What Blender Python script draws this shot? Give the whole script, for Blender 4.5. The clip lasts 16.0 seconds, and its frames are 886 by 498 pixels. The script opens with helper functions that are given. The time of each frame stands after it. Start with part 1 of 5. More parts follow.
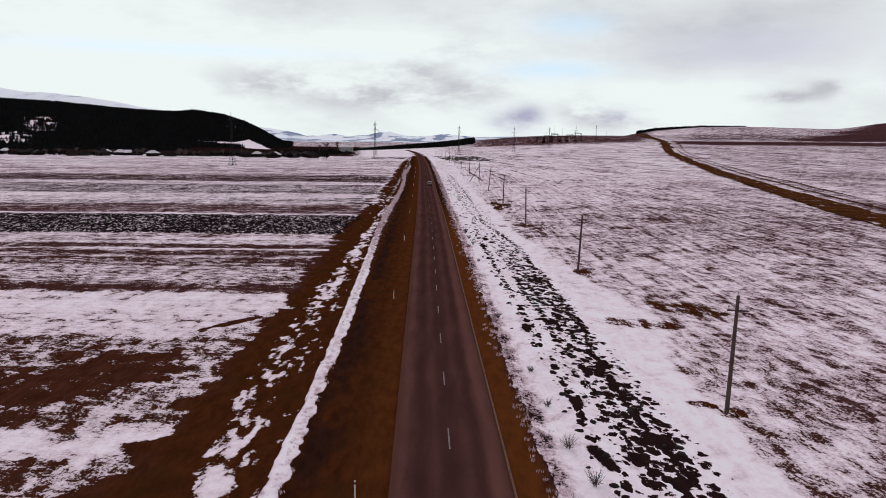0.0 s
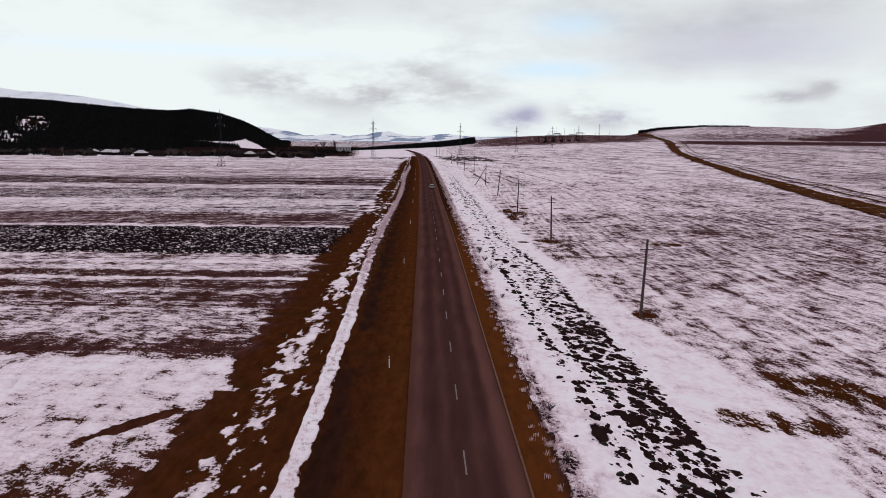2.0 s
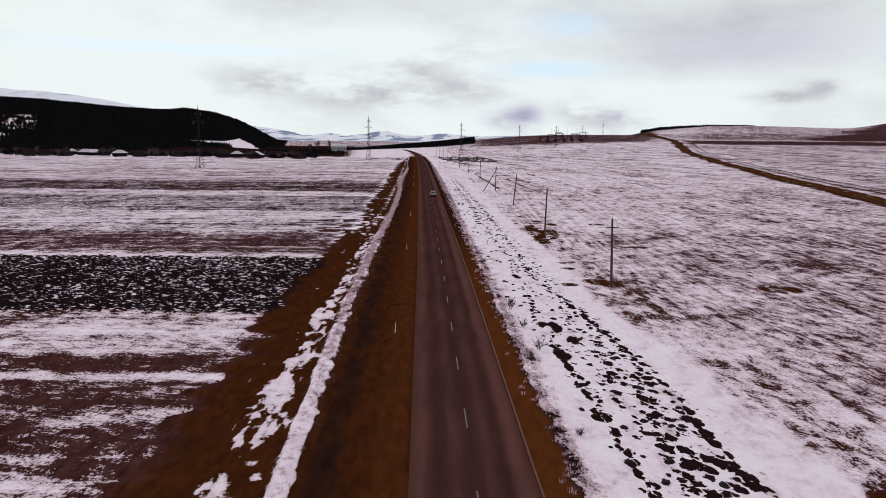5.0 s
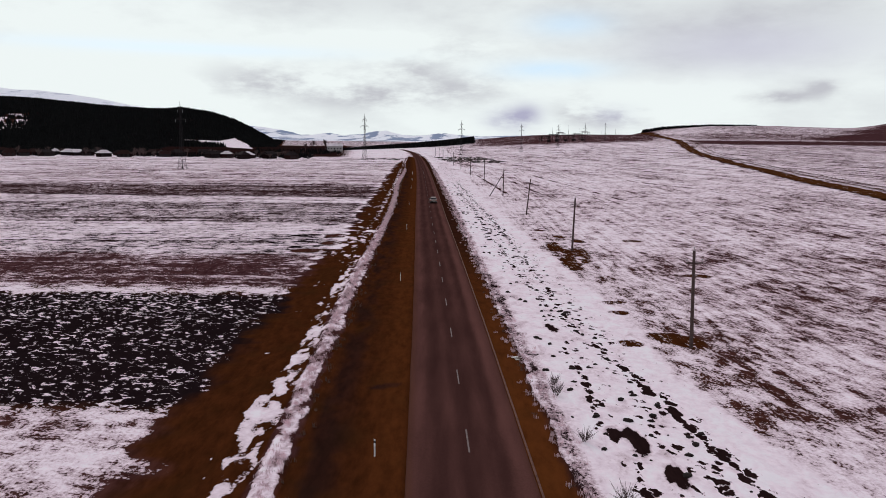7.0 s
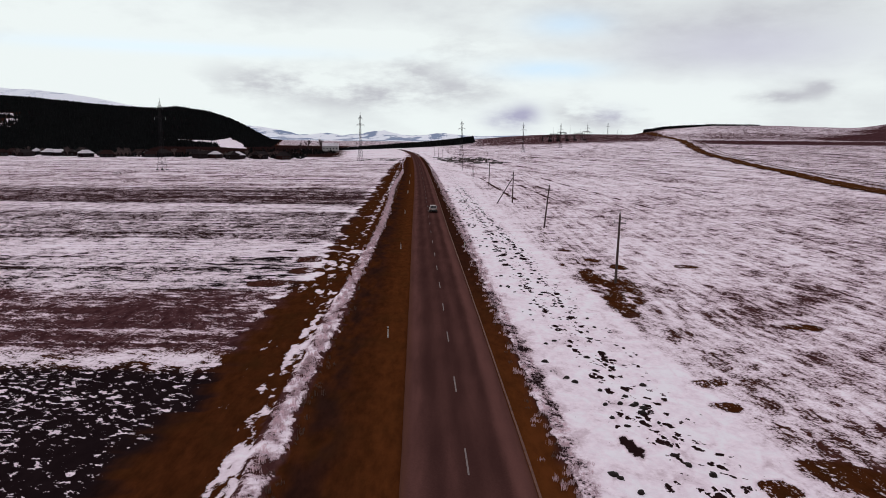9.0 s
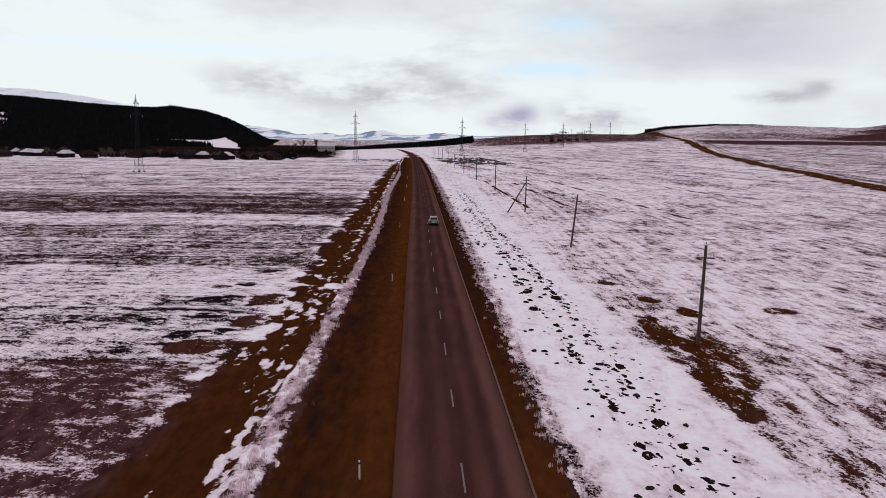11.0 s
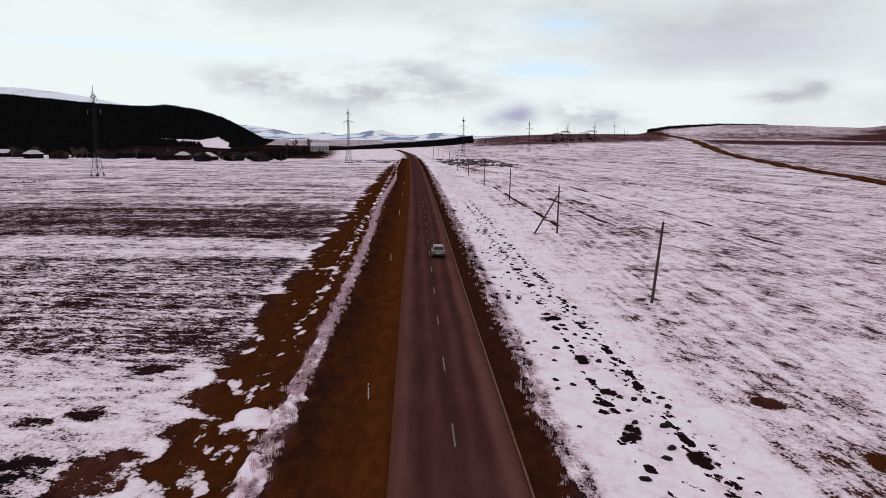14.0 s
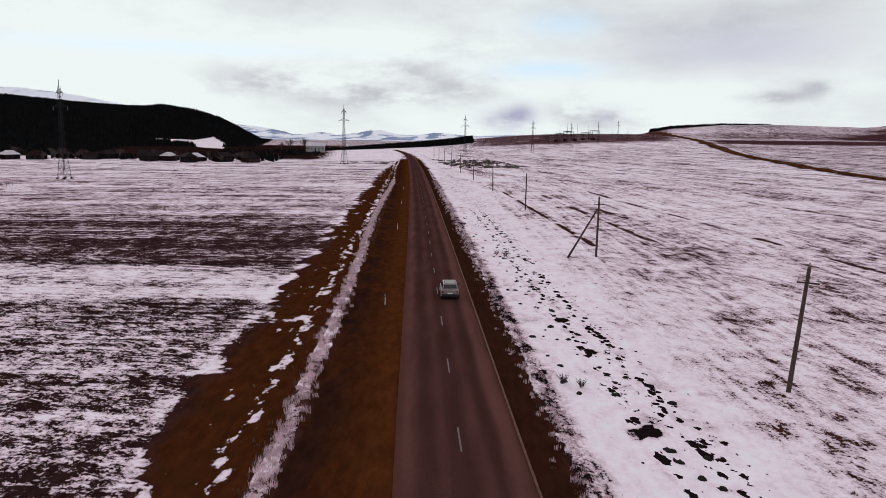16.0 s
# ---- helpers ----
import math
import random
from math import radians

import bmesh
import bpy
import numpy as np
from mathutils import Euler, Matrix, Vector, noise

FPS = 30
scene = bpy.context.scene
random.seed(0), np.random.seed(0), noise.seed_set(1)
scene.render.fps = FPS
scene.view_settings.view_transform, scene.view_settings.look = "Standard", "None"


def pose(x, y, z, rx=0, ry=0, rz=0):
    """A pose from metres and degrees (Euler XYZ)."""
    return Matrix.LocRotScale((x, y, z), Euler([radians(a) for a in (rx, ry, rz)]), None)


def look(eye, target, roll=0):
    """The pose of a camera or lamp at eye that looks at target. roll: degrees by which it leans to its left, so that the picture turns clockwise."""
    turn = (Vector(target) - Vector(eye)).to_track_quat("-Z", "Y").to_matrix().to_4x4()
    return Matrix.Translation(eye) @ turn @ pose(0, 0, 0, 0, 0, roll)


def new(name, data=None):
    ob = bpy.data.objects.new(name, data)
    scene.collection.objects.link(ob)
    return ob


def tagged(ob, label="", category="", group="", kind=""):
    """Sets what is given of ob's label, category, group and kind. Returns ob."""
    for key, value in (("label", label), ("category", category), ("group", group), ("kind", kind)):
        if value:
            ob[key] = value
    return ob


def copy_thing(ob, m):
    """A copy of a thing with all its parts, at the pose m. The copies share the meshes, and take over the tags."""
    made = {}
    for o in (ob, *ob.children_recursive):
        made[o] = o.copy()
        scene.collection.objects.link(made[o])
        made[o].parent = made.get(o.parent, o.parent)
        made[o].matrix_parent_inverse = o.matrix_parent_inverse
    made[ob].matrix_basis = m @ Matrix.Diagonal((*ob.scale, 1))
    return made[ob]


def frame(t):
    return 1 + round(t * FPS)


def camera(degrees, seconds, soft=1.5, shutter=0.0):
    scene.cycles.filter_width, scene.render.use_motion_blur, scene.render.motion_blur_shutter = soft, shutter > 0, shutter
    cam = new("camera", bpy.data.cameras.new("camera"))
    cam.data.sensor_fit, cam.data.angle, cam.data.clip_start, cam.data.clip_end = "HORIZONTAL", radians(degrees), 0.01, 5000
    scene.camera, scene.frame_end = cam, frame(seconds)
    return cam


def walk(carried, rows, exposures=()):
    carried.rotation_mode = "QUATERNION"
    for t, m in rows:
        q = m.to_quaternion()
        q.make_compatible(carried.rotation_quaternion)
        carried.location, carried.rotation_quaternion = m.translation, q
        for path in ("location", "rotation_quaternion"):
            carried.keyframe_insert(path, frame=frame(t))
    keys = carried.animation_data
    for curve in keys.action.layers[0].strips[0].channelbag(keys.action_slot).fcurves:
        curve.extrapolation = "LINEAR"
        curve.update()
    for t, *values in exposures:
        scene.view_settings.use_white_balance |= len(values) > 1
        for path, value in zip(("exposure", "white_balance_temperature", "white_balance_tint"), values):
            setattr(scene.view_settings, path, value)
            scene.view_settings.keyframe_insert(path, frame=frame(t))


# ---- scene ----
# ---- camera and its walk ----
cam = camera(62.0, 16.0, soft=0.7)


def eye_pose(t):
    u = t / 16
    x = -12.063 * u + 18.125 * u ** 2 - 11.016 * u ** 3
    y = 204.18 * u - 3.272 * u ** 2
    z = 17.193 - 3.093 * u + 0.715 * u ** 2
    yaw = -0.344 - 0.387 * u - 0.605 * u ** 2 + 0.376 * u ** 3
    pitch = -8.582 - 0.125 * u + 0.064 * u ** 2
    roll = -0.521 - 0.161 * u
    return pose(x, y, z, 90 + pitch, roll, yaw)


walk(cam, [(k / 2, eye_pose(k / 2)) for k in range(33)], [(0.0, 0.0, 6500, 14), (16.0, 0.0, 6500, 14)])

# ---- world and sun ----
SUN_EL, SUN_AZ = radians(28), radians(-20)
sun = new("sun", bpy.data.lights.new("sun", "SUN"))
sun.data.energy, sun.data.angle, sun.data.color = 0.6, radians(12), (1.0, 0.95, 0.9)
sun.matrix_world = look((0, 0, 60), (-math.sin(SUN_AZ) * 60, -math.cos(SUN_AZ) * 60, 60 - 60 * math.tan(SUN_EL)))


class Nodes:
    """Short hand for node trees."""

    def __init__(self, tree):
        self.tree = tree
        tree.nodes.clear()

    def add(self, kind, **sets):
        n = self.tree.nodes.new(kind)
        for k, v in sets.items():
            if k == "operation":
                n.operation = v
            elif k == "blend":
                n.blend_type = v
            elif k == "data":
                n.data_type = v
            elif k == "attr":
                n.attribute_name = v
            elif k == "feature":
                n.feature = v
        return n

    def link(self, a, b):
        self.tree.links.new(a, b)

    def put(self, socket, v):
        if isinstance(v, bpy.types.NodeSocket):
            self.tree.links.new(v, socket)
        else:
            socket.default_value = v

    def math(self, op, a, b=0.0, c=0.0, clamp=False):
        n = self.tree.nodes.new("ShaderNodeMath")
        n.operation, n.use_clamp = op, clamp
        for i, v in enumerate((a, b, c)):
            self.put(n.inputs[i], v)
        return n.outputs[0]

    def ramp(self, v, lo, hi, a=0.0, b=1.0, kind="SMOOTHSTEP"):
        n = self.tree.nodes.new("ShaderNodeMapRange")
        n.interpolation_type = kind
        for i, w in enumerate((v, lo, hi, a, b)):
            self.put(n.inputs[i], w)
        return n.outputs[0]

    def mix(self, f, a, b, blend="MIX"):
        n = self.tree.nodes.new("ShaderNodeMix")
        n.data_type, n.blend_type = "RGBA", blend
        self.put(n.inputs[0], f)
        self.put(n.inputs[6], a if isinstance(a, bpy.types.NodeSocket) else (*a, 1.0))
        self.put(n.inputs[7], b if isinstance(b, bpy.types.NodeSocket) else (*b, 1.0))
        return n.outputs[2]

    def noise(self, vec, scale, detail=3.0, rough=0.55, warp=0.0):
        n = self.tree.nodes.new("ShaderNodeTexNoise")
        self.put(n.inputs["Vector"], vec)
        n.inputs["Scale"].default_value = scale
        n.inputs["Detail"].default_value = detail
        n.inputs["Roughness"].default_value = rough
        n.inputs["Distortion"].default_value = warp
        return n.outputs[0]

    def scaled(self, vec, s, r=(0, 0, 0)):
        n = self.tree.nodes.new("ShaderNodeMapping")
        self.put(n.inputs["Vector"], vec)
        n.inputs["Scale"].default_value = s
        n.inputs["Rotation"].default_value = r
        return n.outputs[0]

    def cells(self, vec, scale):
        """Distance to the nearest of scattered points, and a chance value for each."""
        n = self.tree.nodes.new("ShaderNodeTexVoronoi")
        self.put(n.inputs["Vector"], vec)
        n.inputs["Scale"].default_value = scale
        return n.outputs["Distance"], n.outputs["Color"]

    def turned(self, vec, s, degrees):
        """Turn the plane first, then stretch it: streaks along any heading."""
        n = self.tree.nodes.new("ShaderNodeMapping")
        n.vector_type = "TEXTURE"
        self.put(n.inputs["Vector"], vec)
        n.inputs["Scale"].default_value = tuple(1 / v for v in s)
        n.inputs["Rotation"].default_value = (0, 0, radians(degrees))
        return n.outputs[0]

    def attr(self, name):
        n = self.tree.nodes.new("ShaderNodeAttribute")
        n.attribute_name = name
        return n.outputs["Fac"]


world = bpy.data.worlds.new("overcast_sky")
scene.world = world
world.use_nodes = True
W = Nodes(world.node_tree)
coord = W.add("ShaderNodeTexCoord").outputs["Generated"]
sep = W.add("ShaderNodeSeparateXYZ")
W.link(coord, sep.inputs[0])
az = W.math("ARCTAN2", sep.outputs[0], sep.outputs[1])
el = W.math("ARCSINE", sep.outputs[2])
flat = W.add("ShaderNodeCombineXYZ")
W.link(az, flat.inputs[0])
W.link(W.math("MULTIPLY", el, 2.1), flat.inputs[1])
nish = W.add("ShaderNodeTexSky")
nish.sky_type, nish.sun_disc = "NISHITA", False
nish.sun_elevation, nish.sun_rotation = SUN_EL, SUN_AZ
blue = W.mix(1.0, nish.outputs[0], (0.13, 0.13, 0.13), "MULTIPLY")
big = W.noise(flat.outputs[0], 3.0, 5, 0.55)
wisp = W.noise(W.scaled(flat.outputs[0], (1.0, 1.3, 1.0)), 7.5, 7, 0.6)
tone = W.math("ADD", W.math("MULTIPLY", big, 0.65), W.math("MULTIPLY", wisp, 0.35))


def sky_spot(a, e, wa, we):
    """A soft oval patch in the sky at azimuth a and elevation e, in degrees."""
    a, e, wa, we = 0.73 * a, 0.73 * e, 0.73 * wa, 0.73 * we
    da = W.math("DIVIDE", W.math("SUBTRACT", az, radians(a)), radians(wa))
    de = W.math("DIVIDE", W.math("SUBTRACT", el, radians(e)), radians(we))
    d2 = W.math("ADD", W.math("MULTIPLY", da, da), W.math("MULTIPLY", de, de))
    return W.math("EXPONENT", W.math("MULTIPLY", d2, -1.0))


grey = W.math("MULTIPLY", W.ramp(tone, 0.42, 0.66), 0.42)
edge_n = W.ramp(wisp, 0.36, 0.60)
edge_soft = W.ramp(wisp, 0.25, 0.75, 0.60, 0.78)
for a, e, wa, we, g in ((-16, 5.3, 7, 1.5, 1.0), (-6, 4.2, 6, 1.4, 1.0), (-3, 6.8, 4, 1.1, 0.8), (3, 5.0, 5, 1.6, 0.7), (14.5, 2.9, 2.0, 1.4, 0.8), (18, 2.1, 3.5, 1.0, 1.0), (34, 4.1, 3.2, 0.55, 1.0), (37.3, 5.0, 1.5, 0.6, 0.9), (2, 9.0, 5, 1.2, 0.35)):
    grey = W.math("ADD", grey, W.math("MULTIPLY", W.math("MULTIPLY", sky_spot(a, e, wa, we), g), edge_n))
for a, e, wa, we, g in ((31, 9.0, 14, 2.6, 0.4), (24, 8, 6, 1.5, 0.35), (-8, 13.6, 15, 2.2, 0.6), (30, 12.0, 15, 3.0, 0.9)):
    grey = W.math("ADD", grey, W.math("MULTIPLY", W.math("MULTIPLY", sky_spot(a, e, wa, we), g), edge_soft))
for a, e, wa, we, g in ((-30, 5, 13, 6, 0.6), (25, 4.2, 5, 1.6, 0.3), (-6, 9.6, 9, 0.9, 0.4)):
    grey = W.math("SUBTRACT", grey, W.math("MULTIPLY", sky_spot(a, e, wa, we), g))
grey = W.math("MINIMUM", W.math("MAXIMUM", grey, 0.0), 1.0)
cloud = W.mix(grey, (0.845, 0.93, 0.905), (0.53, 0.555, 0.585))
cloud = W.mix(W.math("MULTIPLY", sky_spot(31, 8.8, 11, 2.2), 0.75), cloud, (0.62, 0.645, 0.73))
# one darker violet cloud low over the road's end
violet = W.math("ADD", W.math("ADD", sky_spot(7.8, 1.8, 2.4, 1.1), W.math("MULTIPLY", sky_spot(9.6, 2.6, 1.5, 1.0), 0.7)), W.math("MULTIPLY", sky_spot(18.3, 2.4, 2.2, 0.9), 0.55))
violet = W.math("MULTIPLY", violet, W.ramp(wisp, 0.34, 0.54, 0.35, 0.95), clamp=True)
cloud = W.mix(violet, cloud, (0.43, 0.44, 0.57))
# thicker, greyer cloud overhead
cloud = W.mix(W.ramp(el, radians(10), radians(32)), cloud, (0.60, 0.575, 0.62))
gap = W.math("MULTIPLY", sky_spot(11.8, 6.9, 5.2, 0.9), W.ramp(wisp, 0.34, 0.48, 0.75, 1.0))
gap = W.math("ADD", gap, W.math("MULTIPLY", sky_spot(-39, 14.6, 11, 1.2), 1.0))
gap = W.math("ADD", gap, W.math("MULTIPLY", sky_spot(-26, 8.3, 15, 0.6), 0.75))
gap = W.math("ADD", gap, W.math("MULTIPLY", sky_spot(13.5, 11.4, 4, 1.2), 0.7))
gap = W.math("MINIMUM", gap, 1.0)
gap_colour = W.mix(0.9, blue, (0.58, 0.80, 0.97))
sky_colour = W.mix(gap, cloud, gap_colour)
back = W.add("ShaderNodeBackground")
W.link(sky_colour, back.inputs[0])
back.inputs[1].default_value = 1.0
wout = W.add("ShaderNodeOutputWorld")
W.link(back.outputs[0], wout.inputs[0])


# ---- materials ----
def material(name, colour, rough=0.7, metal=0.0, vary=0.25, scale=3.0, bump=0.0, spec=0.3, dirt=None):
    """A plain painted, wooden or metal surface with grain at two scales."""
    m = bpy.data.materials.new(name)
    m.use_nodes = True
    N = Nodes(m.node_tree)
    p = N.add("ShaderNodeTexCoord").outputs["Object"]
    b = N.add("ShaderNodeBsdfPrincipled")
    n1, n2 = N.noise(p, scale, 4), N.noise(p, scale * 9, 3)
    f = N.math("ADD", N.math("MULTIPLY", n1, 0.6), N.math("MULTIPLY", n2, 0.4))
    dark = tuple(c * (1 - vary) for c in colour)
    light = tuple(min(1.0, c * (1 + vary)) for c in colour)
    c = N.mix(N.ramp(f, 0.3, 0.7), dark, light)
    if dirt:
        c = N.mix(N.ramp(n1, 0.5, 0.7), c, dirt)
    rnd = N.add("ShaderNodeObjectInfo").outputs["Random"]
    c = N.mix(1.0, c, N.mix(rnd, (0.88, 0.88, 0.88), (1.08, 1.08, 1.08)), "MULTIPLY")
    N.link(c, b.inputs["Base Color"])
    N.put(b.inputs["Roughness"], rough)
    b.inputs["Metallic"].default_value = metal
    b.inputs["Specular IOR Level"].default_value = spec
    if bump:
        bn = N.add("ShaderNodeBump")
        bn.inputs["Strength"].default_value = bump
        bn.inputs["Distance"].default_value = 0.02
        N.link(n2, bn.inputs["Height"])
        N.link(bn.outputs[0], b.inputs["Normal"])
    o = N.add("ShaderNodeOutputMaterial")
    N.link(b.outputs[0], o.inputs[0])
    return m


SNOW = (0.74, 0.72, 0.77)


def ground_material():
    m = bpy.data.materials.new("snowy_earth")
    m.use_nodes = True
    N = Nodes(m.node_tree)
    p = N.scaled(N.add("ShaderNodeNewGeometry").outputs["Position"], (1.0, 0.8, 1.0))
    cover, black, side, rough_amp, red = (N.attr(a) for a in ("cover", "black", "side", "grain", "red"))
    # streaks of the western fields lie across the road, those of the eastern field along it
    fleck, mess, away, haze, row, ochre = N.attr("fleck"), N.attr("mess"), N.attr("away"), N.attr("haze"), N.attr("row"), N.attr("ochre")
    left = N.noise(N.turned(p, (0.60, 1.65, 1.0), -13), 1.0, 6, 0.70)
    right = N.noise(N.turned(p, (1.35, 0.52, 1.0), 32), 1.0, 6, 0.72)
    streak = N.math("ADD", N.math("MULTIPLY", left, N.math("SUBTRACT", 1.0, side)), N.math("MULTIPLY", right, side))
    lump = N.noise(N.scaled(p, (0.8, 0.55, 1.0)), 1.0, 4, 0.55, 0.7)
    fine = N.noise(p, 5.0, 4, 0.7)
    broad = N.noise(p, 0.09, 4, 0.6)
    patchy = N.noise(p, 0.33, 4, 0.6)
    long_w = N.noise(N.scaled(p, (0.012, 0.8, 1.0)), 1.0, 4, 0.6)
    long_e = N.noise(N.turned(p, (0.75, 0.022, 1.0), -2), 1.0, 4, 0.6)
    lines = N.math("ADD", N.math("MULTIPLY", long_w, N.math("SUBTRACT", 1.0, side)), N.math("MULTIPLY", long_e, side))
    wide_w = N.noise(N.scaled(p, (0.012, 0.16, 1.0)), 1.0, 8, 0.74)
    wide_e = N.noise(N.turned(p, (0.13, 0.016, 1.0), 14), 1.0, 8, 0.74)
    wide = N.math("ADD", N.math("MULTIPLY", wide_w, N.math("SUBTRACT", 1.0, side)), N.math("MULTIPLY", wide_e, side))
    plough = N.noise(N.turned(p, (1.5, 2.7, 1.0), -12), 1.0, 5, 0.64)
    # flecks of bare earth of every size, and furrows of the eastern field
    speck = N.noise(N.scaled(p, (0.17, 0.13, 1.0)), 1.0, 8, 0.80, 0.3)
    furrow = N.noise(N.turned(p, (1.0, 0.05, 1.0), -1.5), 1.0, 3, 0.7)
    warp = N.add("ShaderNodeVectorMath", operation="MULTIPLY_ADD")
    wn = N.tree.nodes.new("ShaderNodeTexNoise")
    N.link(p, wn.inputs["Vector"])
    wn.inputs["Scale"].default_value = 2.2
    N.link(wn.outputs["Color"], warp.inputs[0])
    warp.inputs[1].default_value = (0.7, 0.7, 0.0)
    N.link(p, warp.inputs[2])
    near, chance = N.cells(N.turned(warp.outputs[0], (1.0, 0.72, 1.0), 28), 1.75)
    near_big, chance_big = N.cells(N.turned(warp.outputs[0], (1.15, 0.7, 1.0), 12), 1.5)

    def swing(n, amount):
        return N.math("MULTIPLY", N.math("SUBTRACT", n, 0.5), amount)
    v = N.math("ADD", cover, swing(streak, N.math("MULTIPLY", rough_amp, 2.3)))
    v = N.math("ADD", v, swing(lump, N.math("SUBTRACT", 1.4, N.math("MULTIPLY", rough_amp, 1.3))))
    v = N.math("ADD", v, swing(fine, N.math("ADD", 0.28, N.math("MULTIPLY", rough_amp, 1.6))))
    v = N.math("ADD", v, swing(broad, 0.6))
    v = N.math("ADD", v, swing(patchy, 0.5))
    v = N.math("ADD", v, swing(lines, N.math("MULTIPLY", rough_amp, N.ramp(side, 0, 1, 1.3, 0.9, "LINEAR"))))
    v = N.math("ADD", v, swing(wide, N.math("MULTIPLY", away, N.ramp(side, 0, 1, 2.3, 1.9, "LINEAR"))))
    v = N.math("ADD", v, swing(plough, N.math("MULTIPLY", fleck, 3.4)))
    v = N.math("ADD", v, swing(speck, N.math("MULTIPLY", rough_amp, N.ramp(away, 0, 1, 1.5, 2.6, "LINEAR"))))
    v = N.math("ADD", v, swing(furrow, N.math("MULTIPLY", N.math("MULTIPLY", rough_amp, side), 1.3)))
    reach = N.math("MULTIPLY", mess, N.math("ADD", 0.25, chance))
    v = N.math("SUBTRACT", v, N.math("MULTIPLY", N.ramp(N.math("ADD", N.math("SUBTRACT", reach, near), swing(fine, 0.6)), -0.05, 0.12), 1.1))
    v = N.math("SUBTRACT", v, N.math("MULTIPLY", N.ramp(N.math("ADD", N.math("SUBTRACT", N.math("MULTIPLY", row, N.math("ADD", 0.22, N.math("MULTIPLY", chance_big, 0.75))), near_big), swing(fine, 0.5)), -0.06, 0.10), 1.3))
    mask = N.ramp(v, 0.465, 0.568)
    soil_n = N.noise(N.scaled(p, (1.5, 0.6, 1.0)), 1.0, 7, 0.68)
    soil = N.mix(N.ramp(soil_n, 0.22, 0.78), (0.0290, 0.0090, 0.0033), (0.071, 0.0214, 0.0074))
    soil = N.mix(N.ramp(N.noise(p, 0.3, 4), 0.45, 0.75, 0.0, 0.6), soil, (0.034, 0.0145, 0.0050))
    redsoil = N.mix(N.ramp(soil_n, 0.3, 0.7), (0.030, 0.0115, 0.0135), (0.092, 0.042, 0.046))
    soil = N.mix(red, soil, redsoil)
    soil = N.mix(black, soil, N.mix(soil_n, (0.0045, 0.0024, 0.0030), (0.0190, 0.0115, 0.0130)))
    snow = N.mix(N.ramp(N.noise(p, 2.2, 5), 0.35, 0.7), (0.79, 0.685, 0.752), (0.88, 0.785, 0.845))
    # thin snow lets the earth and dry stalks through
    thin = N.math("MULTIPLY", N.math("SUBTRACT", 1.0, N.ramp(v, 0.53, 0.85)), N.math("ADD", 0.22, N.math("MULTIPLY", red, 0.55)))
    snow = N.mix(thin, snow, (0.27, 0.145, 0.170))
    snow = N.mix(N.ramp(v, 0.80, 1.15, 0.0, 0.8), snow, (0.86, 0.848, 0.885))
    # aerial haze on the far mountains, put into the colours of snow and rock
    snow = N.mix(haze, snow, (0.86, 0.91, 0.97))
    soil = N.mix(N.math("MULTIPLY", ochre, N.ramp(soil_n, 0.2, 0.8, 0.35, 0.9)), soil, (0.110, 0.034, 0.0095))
    soil = N.mix(haze, soil, (0.26, 0.33, 0.46))
    c = N.mix(mask, soil, snow)
    b = N.add("ShaderNodeBsdfPrincipled")
    N.link(c, b.inputs["Base Color"])
    N.link(N.ramp(mask, 0, 1, 0.95, 0.6, "LINEAR"), b.inputs["Roughness"])
    b.inputs["Specular IOR Level"].default_value = 0.0
    bump = N.add("ShaderNodeBump")
    bump.inputs["Strength"].default_value = 0.4
    bump.inputs["Distance"].default_value = 0.12
    h = N.math("ADD", N.math("MULTIPLY", mask, 0.7), N.math("ADD", N.math("MULTIPLY", fine, 0.05), N.math("MULTIPLY", patchy, 0.35)))
    N.link(h, bump.inputs["Height"])
    N.link(bump.outputs[0], b.inputs["Normal"])
    o = N.add("ShaderNodeOutputMaterial")
    N.link(b.outputs[0], o.inputs[0])
    return m


